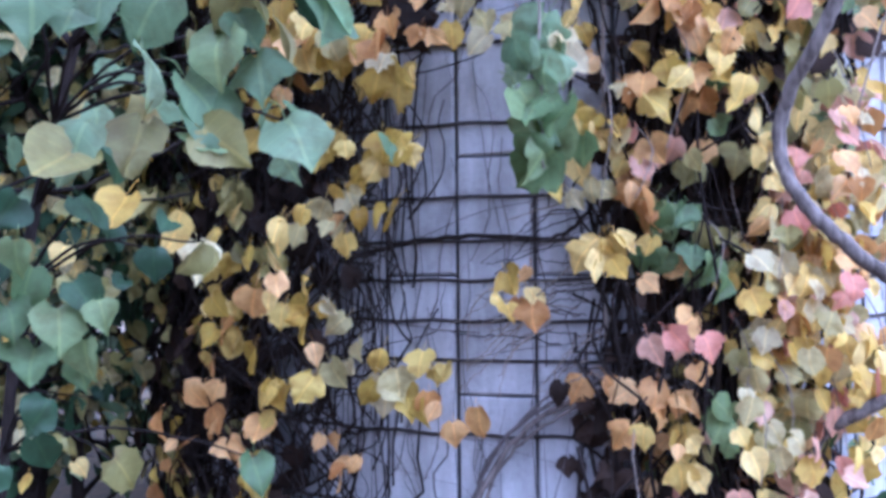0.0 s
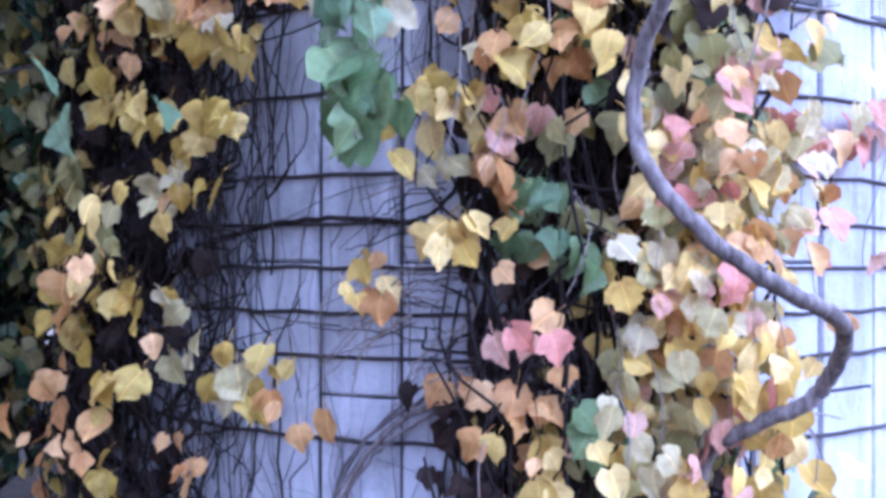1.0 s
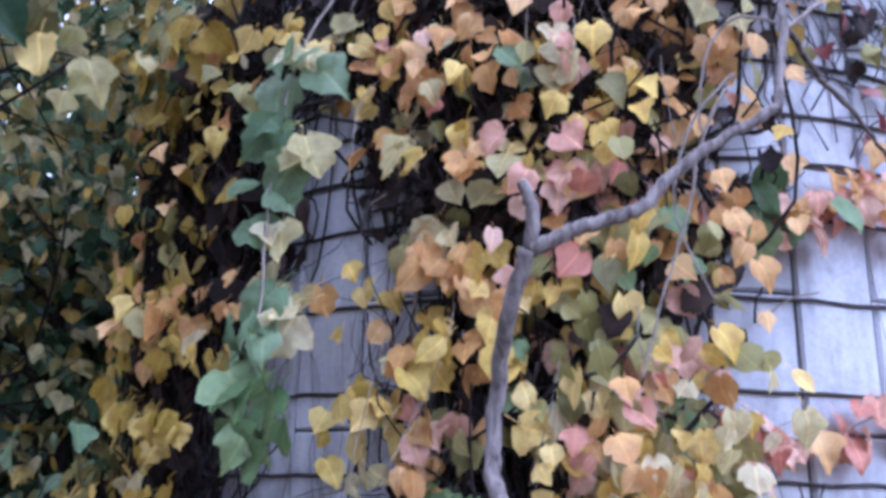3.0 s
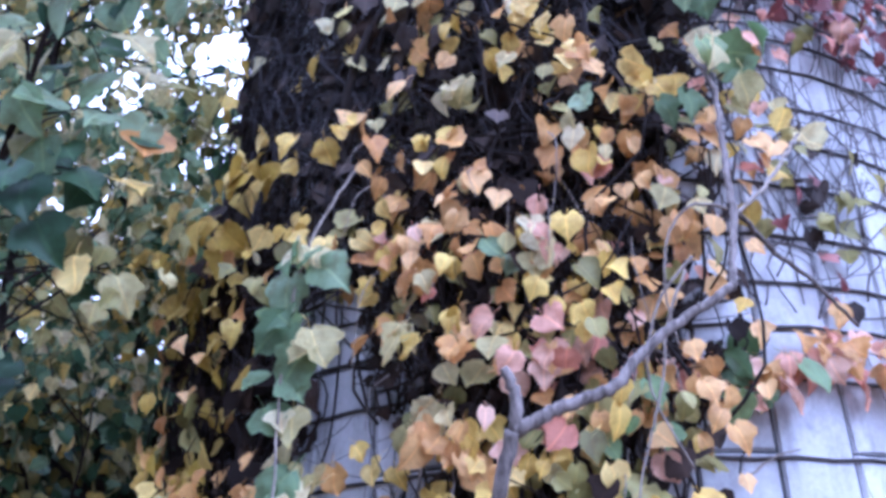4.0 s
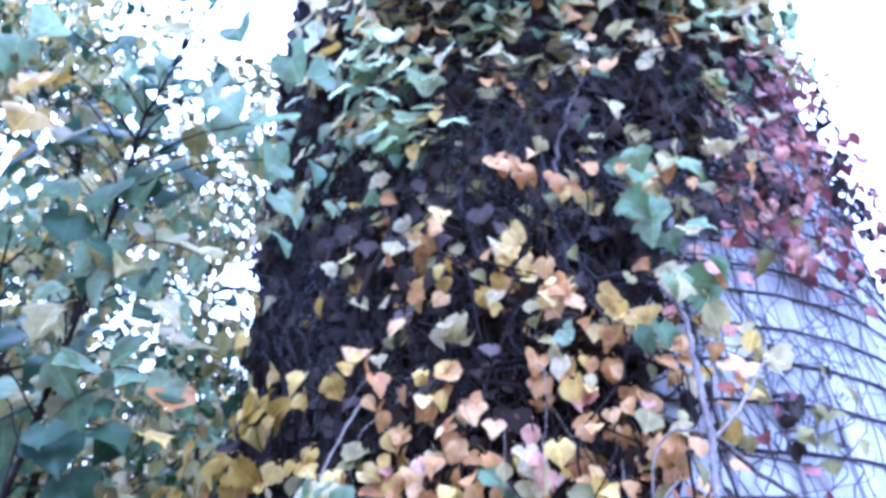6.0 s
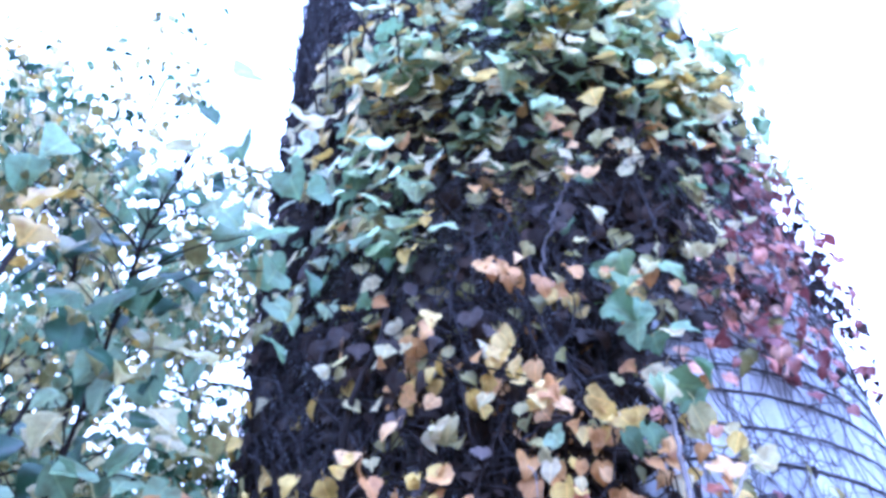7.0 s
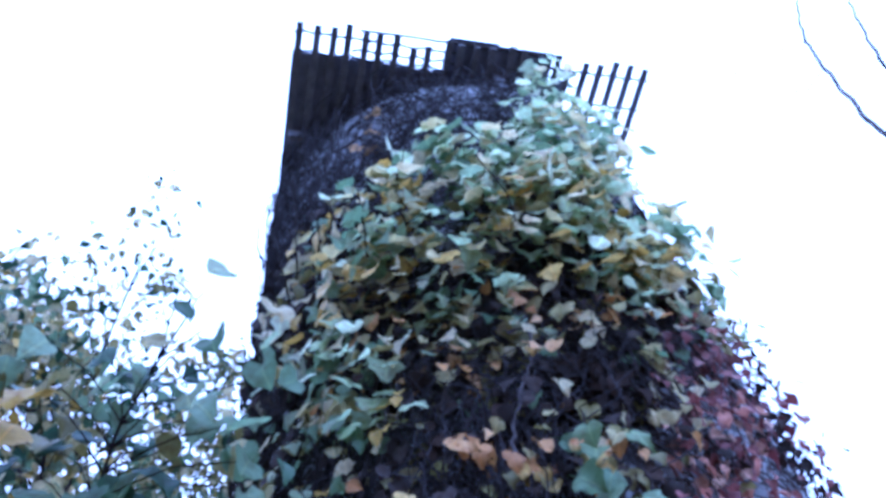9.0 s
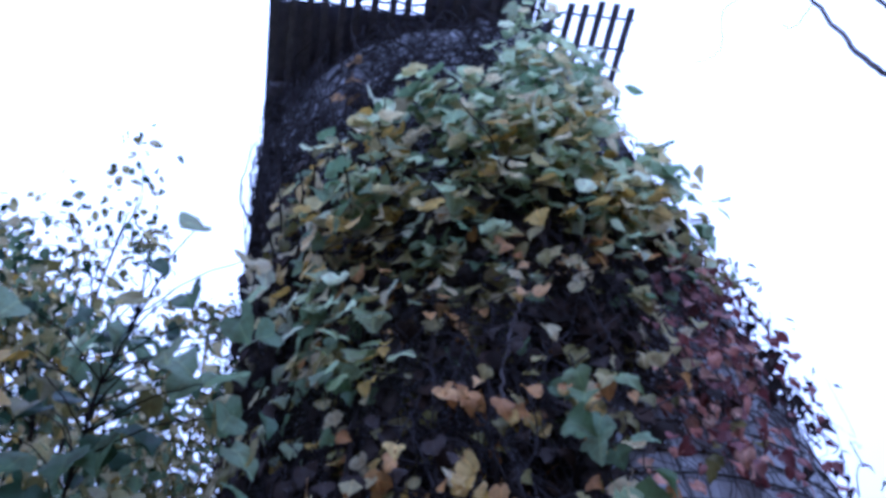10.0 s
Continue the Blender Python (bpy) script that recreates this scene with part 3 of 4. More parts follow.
TOP_1 = [(-9.0, 4.69, 0.3, 5, "pale"), (-4.5, 4.23, 0.3, 4, "green"), (-2.9, 4.37, 0.3, 3, "teal"), (14.4, 4.13, 0.3, 4, "amber"), (22.8, 4.63, 0.3, 4, "pale"), (30.8, 4.8, 0.3, 4, "pale"), (11.1, 4.14, 0.3, 4, "amber"), (16.4, 3.99, 0.3, 3, "amber"), (15.4, 3.51, 0.3, 4, "amber"), (10.8, 3.67, 0.3, 4, "gold"), (2.9, 3.93, 0.3, 2, "amber"), (2.3, 4.49, 0.3, 3, "gold"), (24.1, 4.0, 0.3, 2, "gold"), (37.0, 4.19, 0.3, 5, "pale"), (27.4, 4.01, 0.3, 3, "olive"), (1.0, 4.33, 0.3, 3, "gold")]


# golden curtain beside the bare window in the wall
p = creeper(-36, "golden yellow creeper hanging in a thick curtain with dark gaps")
L = Leaves(11)
clumps(L, LEFT_1 + LEFT_2 + UP_2)
patch(L, -62, -38, 0.6, 1.3, 0.10, 0.30, 50, "mustard 3 amber 4 olive 3")
patch(L, -62, -40, 1.3, 2.4, 0.10, 0.34, 60, "mustard 4 olive 4")
patch(L, -40, -24, 2.15, 2.5, 0.15, 0.40, 40, "mustard 7 amber 2 olive 1")
patch(L, -46, -18, 2.45, 3.2, 0.15, 0.40, 80, "mustard 6 amber 2 olive 2")
patch(L, -36, -20, 3.1, 3.4, 0.20, 0.40, 30, "mustard 5 olive 3", 0.09, 0.14)
L.build(p, low=1.8)
# dark filler leaves added behind the curtain for the shade in its gaps
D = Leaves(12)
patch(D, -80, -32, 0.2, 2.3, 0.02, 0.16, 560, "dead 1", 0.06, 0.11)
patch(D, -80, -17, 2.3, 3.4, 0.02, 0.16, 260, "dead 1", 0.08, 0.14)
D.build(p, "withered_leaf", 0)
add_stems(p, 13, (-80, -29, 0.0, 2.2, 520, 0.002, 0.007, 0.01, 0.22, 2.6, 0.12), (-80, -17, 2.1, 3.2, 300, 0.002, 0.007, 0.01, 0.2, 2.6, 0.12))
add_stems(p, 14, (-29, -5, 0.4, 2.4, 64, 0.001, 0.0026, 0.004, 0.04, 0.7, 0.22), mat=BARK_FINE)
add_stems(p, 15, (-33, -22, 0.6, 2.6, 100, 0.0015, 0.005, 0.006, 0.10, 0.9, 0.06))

# column in the middle
p = creeper(1, "orange and yellow creeper climbing in a dark column of stems")
L = Leaves(21)
clumps(L, MID_1 + MID_2 + UP_1)
patch(L, -3, 8, 2.05, 2.35, 0.06, 0.24, 20, "gold 5 amber 4 rose 1")
patch(L, 1, 8, 0.5, 1.1, 0.08, 0.26, 36, "amber 3 gold 3 rose 2 green 2 olive 1")
patch(L, -3, 9, 2.3, 2.85, 0.08, 0.30, 40, "gold 4 amber 4 pale 1 olive 1")
patch(L, -7, 10, 2.8, 3.28, 0.10, 0.30, 44, "amber 5 gold 3 rose 1 olive 1")
clumps(L, [row for row in HIGH_1 + HIGH_2 if row[0] < 12], 0.06, 0.10, fade=0.45)
L.build(p, low=2.0)
# near-black leaves fill the column's gaps in place of shade
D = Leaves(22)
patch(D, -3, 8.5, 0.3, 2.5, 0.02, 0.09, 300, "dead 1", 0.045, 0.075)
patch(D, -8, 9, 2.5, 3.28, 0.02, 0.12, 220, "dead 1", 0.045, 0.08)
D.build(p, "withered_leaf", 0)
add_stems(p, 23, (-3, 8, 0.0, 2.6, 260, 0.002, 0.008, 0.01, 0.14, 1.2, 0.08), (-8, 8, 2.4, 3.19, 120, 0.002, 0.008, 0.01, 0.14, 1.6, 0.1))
stem_part(p, "upright_stem", [on_wall(-2.9, z, 0.05 + 0.02 * math.sin(z * 4)) for z in (0, 0.6, 1.1, 1.6, 2.1, 2.6)], 0.009, 0.006, TWIG, 3)
stem_part(p, "crossing_stem", [on_wall(a, z, o) for a, z, o in ((-29, 1.59, 0.05), (-22, 1.635, 0.04), (-14, 1.65, 0.05), (-8, 1.64, 0.05), (-5, 1.70, 0.06), (-3, 1.82, 0.08))], 0.009, 0.005, BARK_DARK, 4)
for i, (rise, girth) in enumerate(((0.0, 0.011), (0.03, 0.007), (-0.035, 0.006), (0.055, 0.004))):
    stem_part(p, "slanting_stem", [on_wall(a, z + rise * (1 + 0.3 * math.sin(a * 0.4 + i)), o) for a, z, o in ((-19, 0.45, 0.04), (-15, 0.86, 0.05), (-11, 1.04, 0.05), (-6, 1.15, 0.06), (0, 1.21, 0.06), (5, 1.22, 0.08))], girth, girth * 0.7, BARK_FINE if i % 2 else BARK_GREY, 5 + 20 * i, 0.005)
for i in range(9):
    q = random.Random(60 + i)
    a, z = q.uniform(-12, -3), q.uniform(1.3, 1.6)
    stem_part(p, "twig", [on_wall(a, z, 0.06), on_wall(a - q.uniform(1, 4), z - 0.1, 0.12), on_wall(a - q.uniform(3, 7), z - q.uniform(0.16, 0.3), 0.10)], 0.003, 0.0018, TWIG, i, 0.003, 4)
for i in range(26):
    q = random.Random(1300 + i)
    a, z = q.uniform(-9, 0), q.uniform(1.15, 1.8)
    reach, fall = q.uniform(5, 12), q.uniform(-0.06, 0.22)
    stem_part(p, "twig", [on_wall(a, z, 0.05), on_wall(a - reach * 0.4, z - fall * 0.3 + 0.02, q.uniform(0.06, 0.12)), on_wall(a - reach * 0.75, z - fall * 0.7, 0.08), on_wall(a - reach, z - fall, 0.05)], 0.0026, 0.0014, (BARK_FINE, BARK_DARK, TWIG)[i % 3], i, 0.005, 4)
stem_part(p, "twig", [on_wall(a, z, o) for a, z, o in ((2, 1.85, 0.14), (-3, 1.79, 0.17), (-8, 1.73, 0.16), (-12, 1.69, 0.14))], 0.004, 0.002, TWIG, 31, 0.003, 5)

for i in range(34):
    q = random.Random(900 + i)
    a, z, o = q.uniform(-6, 20), q.uniform(1.0, 3.4), q.uniform(0.16, 0.34)
    drop = q.uniform(0.15, 0.45)
    stem_part(p, "twig", [on_wall(a, z, o * 0.6), on_wall(a + q.uniform(-1, 1), z - drop * 0.4, o), on_wall(a + q.uniform(-2.5, 2.5), z - drop, o + 0.03)], 0.0024, 0.0012, TWIG, i, 0.002, 4)

# broad column beside the bare wall
p = creeper(15, "gold, olive and rose creeper in a dense leafy column")
L = Leaves(31)
patch(L, 9, 20, 0.4, 1.05, 0.10, 0.28, 120, "gold 5 olive 3 green 2 rose 1")
patch(L, 9, 20, 1.0, 1.5, 0.12, 0.32, 190, "gold 6 pale 4 rose 2 amber 2 olive 1")
patch(L, 11, 21, 1.45, 1.8, 0.12, 0.30, 150, "gold 5 rose 2 pale 3 amber 2 olive 1")
patch(L, 10, 22.5, 1.75, 2.1, 0.10, 0.30, 150, "gold 5 rose 2 olive 3 amber 2 pale 2")
patch(L, 10, 22, 2.05, 2.4, 0.10, 0.28, 90, "olive 8 gold 2 amber 1 green 3 dead 2")
patch(L, 9, 24, 2.35, 2.85, 0.10, 0.26, 95, "amber 5 gold 4 rose 2 olive 1")
patch(L, 9, 26, 2.8, 3.19, 0.08, 0.24, 64, "amber 6 rose 2 gold 3 olive 1")
clumps(L, [row for row in HIGH_1 + HIGH_2 if row[0] >= 12], 0.055, 0.095, fade=0.45)
patch(L, 10, 29, 3.2, 3.74, 0.06, 0.22, 36, "amber 4 rose 1 gold 3 olive 3")
L.build(p, low=1.7)
# shade between this column's leaves, laid in as near-black leaves
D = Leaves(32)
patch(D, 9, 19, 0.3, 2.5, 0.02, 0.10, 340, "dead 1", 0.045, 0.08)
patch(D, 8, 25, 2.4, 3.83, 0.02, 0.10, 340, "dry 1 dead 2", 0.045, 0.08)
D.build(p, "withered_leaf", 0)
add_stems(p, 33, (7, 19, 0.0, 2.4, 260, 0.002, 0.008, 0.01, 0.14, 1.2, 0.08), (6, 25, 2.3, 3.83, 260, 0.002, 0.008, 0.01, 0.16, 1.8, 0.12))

# old woody vine that bows out from the wall
p = thing("woody_vine", on_wall(13, 0, 0.2), "thick bare grey woody vine bowing out from the wall", "vine")
VINE = [(15.0, 0.0, 0.14), (14.5, 0.6, 0.14), (14.4, 1.0, 0.20), (16.6, 1.13, 0.31), (19.15, 1.19, 0.38), (19.8, 1.29, 0.46), (18.2, 1.40, 0.56), (14.6, 1.46, 0.62), (11.6, 1.52, 0.65), (9.1, 1.62, 0.61), (7.4, 1.73, 0.55), (6.95, 1.85, 0.50), (7.4, 1.98, 0.52), (8.2, 2.10, 0.60), (9.3, 2.22, 0.64)]
stem_part(p, "trunk", [on_wall(*q) for q in VINE], 0.0205, 0.0175, BARK_GREY, 7, 0.0035, 12)
LIMB = [(9.4, 2.22, 0.63), (11.4, 2.26, 0.62), (13.1, 2.29, 0.60), (14.9, 2.32, 0.58), (16.9, 2.41, 0.55), (19.4, 2.49, 0.54), (22.9, 2.58, 0.53)]
stem_part(p, "limb", [on_wall(*q) for q in LIMB], 0.0175, 0.012, BARK_GREY, 8, 0.0035, 10)
STALK = [(22.9, 2.575, 0.53), (23.7, 2.70, 0.50), (24.5, 2.84, 0.47), (24.8, 2.98, 0.44), (25.4, 3.16, 0.40), (25.9, 3.32, 0.36), (24.9, 3.46, 0.32)]
STALK_END = [(24.9, 3.46, 0.32), (23.0, 3.57, 0.22), (20.8, 3.68, 0.12), (19.8, 3.90, 0.10), (21.1, 4.11, 0.10), (22.8, 4.32, 0.12)]
stem_part(p, "limb", [on_wall(*q) for q in STALK], 0.0115, 0.008, BARK_GREY, 9, 0.004, 9)
stem_part(p, "limb", [on_wall(*q) for q in STALK_END], 0.0095, 0.004, BARK_DARK, 13, 0.005, 7)
a0, z0, o0 = LIMB[0]
stem_part(p, "stub", [on_wall(a0, z0, o0), on_wall(a0 + 0.1, z0 + 0.08, o0 + 0.02), on_wall(a0 - 0.4, z0 + 0.14, o0 + 0.03)], 0.017, 0.012, BARK_GREY, 10, 0.003, 9)
a1, z1, o1 = STALK[2]
stem_part(p, "limb", [on_wall(a1, z1, o1), on_wall(a1 + 4.5, z1 - 0.06, 0.32), on_wall(a1 + 9.5, z1 - 0.12, 0.22), on_wall(a1 + 14.5, z1 - 0.2, 0.14)], 0.009, 0.005, BARK_GREY, 11, 0.004, 7)
stem_part(p, "limb", [on_wall(a1, z1 - 0.03, o1), on_wall(a1 + 2.5, z1 + 0.06, o1), on_wall(a1 + 5, z1 + 0.18, 0.42), on_wall(a1 + 7.5, z1 + 0.3, 0.38)], 0.007, 0.005, TWIG, 12, 0.004, 6)
for i, row in enumerate((((-0.3, 0.0), (-2.6, 0.02), (-4.4, -0.06), (-5.0, -0.22), (-4.4, -0.36)), ((-3.2, -0.14), (-5.5, -0.24), (-6.8, -0.38), (-6.6, -0.51), (-4.5, -0.68)), ((-3.8, -0.18), (-5.4, -0.32), (-6.2, -0.48), (-7.6, -0.64), (-9.2, -0.86)))):
    stem_part(p, "tendril", [on_wall(a1 + u, z1 + v, 0.46 - 0.02 * k) for k, (u, v) in enumerate(row)], 0.005, 0.0025, TWIG, 40 + i, 0.002, 5)

# runners across the bare concrete
p = creeper(30, "rose-pink creeper runners stretched over the pale bare concrete")
L = Leaves(41)
line = [on_wall(a, z, 0.06) for a, z in ((22, 1.90), (26, 1.90), (31, 1.88), (36, 1.95), (42, 2.03))]
R = Leaves(43)
spray(R, line, 30, "rose 6 amber 1", 0.06, 0.10, 0.03)
R.build(stem_part(p, "runner", line, 0.005, 0.003, TWIG, 51, 0.004, 5))
line = [on_wall(a, z, 0.07) for a, z in ((19, 2.52), (24, 2.50), (30, 2.52), (36, 2.57), (43, 2.58), (50, 2.54))]
R = Leaves(44)
spray(R, line, 100, "rose 5 amber 4", 0.05, 0.085, 0.045)
R.build(stem_part(p, "runner", line, 0.006, 0.003, TWIG, 52, 0.004, 5))
patch(L, 38, 54, 3.78, 4.47, 0.05, 0.22, 70, "red 5 rose 4 olive 1", 0.045, 0.08)
patch(L, 42, 60, 4.38, 5.2, 0.05, 0.25, 120, "red 7 rose 2 dead 1", 0.045, 0.08)
patch(L, 40, 62, 3.85, 4.4, 0.04, 0.14, 90, "red 8 rose 2 dead 2", 0.045, 0.08)
patch(L, 54, 72, 4.3, 5.6, 0.05, 0.16, 130, "red 6 dead 3", 0.045, 0.085)
patch(L, 66, 84, 3.9, 5.7, 0.06, 0.20, 130, "red 2 dead 5 olive 1", 0.035, 0.07, "oval heart", 4)
patch(L, 70, 82, 2.9, 3.9, 0.05, 0.12, 14, "dead 3 olive 1", 0.035, 0.06, "oval heart", 2)
patch(L, 35, 45, 2.85, 3.3, 0.03, 0.09, 34, "olive 3 dry 3 red 2", 0.045, 0.08)
patch(L, 23.5, 26.5, 0.88, 0.99, 0.05, 0.12, 7, "green 3 deep 1", 0.05, 0.08)
patch(L, 28, 34, 3.24, 3.74, 0.06, 0.20, 18, "amber 2 rose 3 gold 2")
L.build(p, low=2.2)
add_stems(p, 42, (35, 46, 2.7, 3.4, 34, 0.0015, 0.004, 0.004, 0.03, 1.5, 0.2), (26, 60, 0.8, 2.5, 6, 0.001, 0.0022, 0.004, 0.008, 0.7, 0.2), (28, 70, 2.6, 4.1, 60, 0.0015, 0.0036, 0.004, 0.02, 1.6, 0.3), (34, 78, 3.74, 6.56, 150, 0.0015, 0.005, 0.01, 0.14, 3.0, 0.2), mat=BARK_FINE)

for i, row in enumerate((((29.5, 1.64), (29.8, 1.70), (29.4, 1.77)), ((30.6, 1.62), (30.9, 1.70), (31.6, 1.78)), ((26.6, 2.19), (26.9, 2.25), (27.6, 2.29)), ((27.0, 2.20), (30, 2.26), (33, 2.29)), ((26.5, 1.10), (29, 1.04), (30.5, 0.94), (31, 0.8)), ((22.5, 1.05), (24, 1.02), (25, 1.03)), ((24, 1.13), (28, 1.10), (33, 1.07)))):
    stem_part(p, "twig", [on_wall(a, z, 0.03) for a, z in row], 0.004, 0.0025, BARK_DARK if i < 3 else TWIG, 140 + i, 0.003, 5)

# green hanging shoot in front of the bare window
p = creeper(-9, "fresh green creeper shoot with broad leaves hanging free of the wall")
L = Leaves(51)
line = [on_wall(a, z, o) for a, z, o in ((-8, 3.3, 0.20), (-9, 2.95, 0.38), (-9, 2.6, 0.46), (-8.5, 2.2, 0.50), (-8.3, 1.80, 0.52))]
shoot = stem_part(p, "shoot", line, 0.006, 0.003, TWIG, 61, 0.004, 5)
stem_part(p, "shoot", [on_wall(3, 0, 0.1), on_wall(2, 1.6, 0.06), on_wall(2, 3.0, 0.10), on_wall(-3, 3.4, 0.14), on_wall(-8, 3.3, 0.20)], 0.008, 0.006, BARK_DARK, 62, 0.004, 6)
r = L.rnd
GREEN = [(-8.0, 2.14, 0.13, "teal"), (-9.6, 2.08, 0.11, "teal"), (-6.6, 2.10, 0.11, "pale"), (-7.4, 2.02, 0.11, "teal"), (-9.0, 1.97, 0.13, "green"), (-7.6, 1.93, 0.15, "green"), (-8.4, 1.84, 0.13, "green"), (-6.6, 1.87, 0.10, "green"), (-8.0, 2.46, 0.12, "teal"), (-9.8, 2.42, 0.10, "teal"), (-7.0, 2.56, 0.11, "pale"), (-8.9, 2.62, 0.12, "teal"), (-10, 2.68, 0.10, "green"), (-8.6, 2.80, 0.13, "teal"), (-7.2, 2.82, 0.12, "teal"), (-9.2, 2.88, 0.11, "pale"), (-7.9, 2.36, 0.10, "pale")]
for a, z, s, tone in GREEN:
    for k in range(2):
        q = on_wall(a + r.gauss(0, 0.7), z + 0.04 + r.gauss(0, 0.03), 0.50 + r.uniform(-0.05, 0.05) - 0.12 * max(0, z - 2.3))
        L.add(q, Vector((0.15, -1, 0)).normalized(), tone, s * (1.1 if k == 0 else 0.85), r.choice(("maple", "lobed")), 0.1)
L.build(shoot, low=2.2)
L = Leaves(52)
patch(L, 22, 30, 3.28, 4.1, 0.25, 0.38, 22, "teal 4 pale 3 green 2", 0.09, 0.13, "maple lobed")
patch(L, 27, 32, 2.5, 2.75, 0.08, 0.18, 8, "green 3 teal 2", 0.08, 0.12)
L.build(p, low=2.2)

# dark bare tangle of the upper wall
p = creeper(-20, "dark tangle of bare creeper stems with scattered yellow leaves")
L = Leaves(61)
clumps(L, TOP_1, 0.05, 0.09, fade=0.25)
patch(L, -36, -8, 3.38, 4.38, 0.12, 0.34, 20, "gold 4 pale 3 olive 2", 0.08, 0.12, bunch=2)
# tones kept dark: shade under the crown is put into the leaf mix
patch(L, -10, 38, 3.74, 4.47, 0.04, 0.20, 60, "amber 3 olive 3 pale 1 dead 3", 0.055, 0.095, bunch=3)
patch(L, -10, 40, 4.38, 5.2, 0.08, 0.28, 170, "pale 3 amber 3 olive 6 teal 2 dead 2", 0.06, 0.105, bunch=4)
patch(L, -6, 30, 3.47, 4.29, 0.10, 0.28, 70, "amber 4 gold 2 olive 4 pale 2", 0.055, 0.095, bunch=4)
patch(L, 30, 46, 4.33, 4.83, 0.08, 0.24, 26, "pale 4 gold 2 olive 1", 0.06, 0.10, bunch=4)
patch(L, -30, -4, 4.4, 5.5, 0.10, 0.30, 70, "pale 3 teal 4 olive 2 mint 3 gold 1", 0.07, 0.12, bunch=3, flat=0.3)
L.build(p, low=3.9)
# dim and near-black leaves stand for the shade within the tangle
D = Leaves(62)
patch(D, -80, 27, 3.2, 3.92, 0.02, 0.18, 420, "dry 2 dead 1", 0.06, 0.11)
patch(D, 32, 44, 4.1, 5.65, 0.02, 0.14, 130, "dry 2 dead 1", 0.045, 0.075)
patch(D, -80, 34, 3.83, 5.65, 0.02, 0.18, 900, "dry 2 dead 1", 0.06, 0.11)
# deep shadow of the hollow, put in as clumps of near-black leaves
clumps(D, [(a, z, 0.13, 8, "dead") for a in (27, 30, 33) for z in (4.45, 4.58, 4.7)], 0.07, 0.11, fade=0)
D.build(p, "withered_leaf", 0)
add_stems(p, 63, (-80, -8, 2.9, 5.1, 900, 0.002, 0.007, 0.02, 0.18, 2.6, 0.2), (-10, 29, 3.19, 4.19, 240, 0.002, 0.007, 0.02, 0.2, 1.6, 0.12), (-10, 40, 4.01, 5.47, 380, 0.002, 0.007, 0.02, 0.2, 2.4, 0.15), (32, 50, 4.01, 5.65, 170, 0.0015, 0.005, 0.01, 0.14, 2.0, 0.15), mat=BARK_HAZED)
stem_part(p, "upright_stem", [on_wall(a, z, o) for a, z, o in ((-10, 2.9, 0.1), (-10, 3.5, 0.2), (-7, 3.8, 0.24), (-3, 4.1, 0.24), (0, 5.0, 0.2))], 0.020, 0.012, BARK_DARK, 64, 0.006, 8)
stem_part(p, "upright_stem", [on_wall(a, z, o) for a, z, o in ((16.5, 4.0, 0.22), (17.5, 4.26, 0.24), (20, 4.5, 0.25), (22.5, 4.75, 0.25), (22.7, 5.2, 0.25))], 0.008, 0.005, BARK_FINE, 65, 0.012, 7)

# leafy crown below the roof
p = creeper(20, "pale green and yellow creeper crown spilling out below the roof")
L = Leaves(71)
BROAD = "lobed maple maple heart round"
patch(L, -8, 46, 4.85, 5.3, 0.12, 0.36, 130, "pale 4 mint 3 teal 3 amber 2 olive 3", 0.06, 0.11, BROAD, 3, 0.3)
patch(L, -6, 50, 5.25, 5.8, 0.16, 0.44, 300, "mint 6 pale 5 teal 3 olive 1 gold 1", 0.07, 0.14, BROAD, 4, 0.5)
patch(L, -2, 48, 5.75, 6.3, 0.22, 0.56, 330, "mint 7 pale 5 teal 3 gold 1", 0.07, 0.15, BROAD, 5, 0.6)
patch(L, 9, 44, 6.25, 6.6, 0.22, 0.55, 170, "mint 8 pale 4 teal 3", 0.07, 0.15, BROAD, 5, 0.6)
patch(L, 33, 50, 6.5, 7.3, 0.20, 0.46, 150, "mint 7 teal 3 pale 4", 0.08, 0.14, BROAD, 4, 0.5)
patch(L, 39, 49, 7.2, 8.1, 0.16, 0.40, 70, "mint 7 teal 4 pale 2", 0.08, 0.13, BROAD, 4, 0.4)
patch(L, 48, 57, 7.0, 7.7, 0.10, 0.30, 26, "teal 3 mint 3", 0.08, 0.12, BROAD, 3)
patch(L, 47, 66, 5.2, 5.9, 0.06, 0.26, 110, "teal 3 olive 3 pale 2 mint 2", 0.07, 0.13, BROAD, 4, 0.3)
patch(L, 48, 66, 5.8, 6.3, 0.12, 0.40, 56, "mint 5 teal 3 pale 2", 0.08, 0.14, BROAD, 4, 0.6)
patch(L, -22, 8, 5.5, 6.6, 0.10, 0.32, 85, "pale 5 gold 3 teal 2 olive 2", 0.08, 0.14, BROAD, 3, 0.2)
patch(L, -30, -6, 6.2, 7.1, 0.06, 0.22, 24, "pale 3 gold 2 olive 2", 0.08, 0.12, BROAD, 3)
patch(L, -4, 2, 7.55, 7.75, 0.05, 0.12, 5, "amber 1", 0.10, 0.14)
for a, z, o in ((-13, 5.25, 0.36), (-8, 4.95, 0.38), (-2, 4.75, 0.36), (1, 4.55, 0.34), (-5, 5.2, 0.40)):
    patch(L, a - 2, a + 2, z - 0.1, z + 0.1, o - 0.1, o, 8, "mint 6 teal 3 pale 2", 0.09, 0.15, "maple lobed", 5, 0.5)
L.build(p, low=5.4)
# shade behind the crown, put in as dim filler leaves
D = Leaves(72)
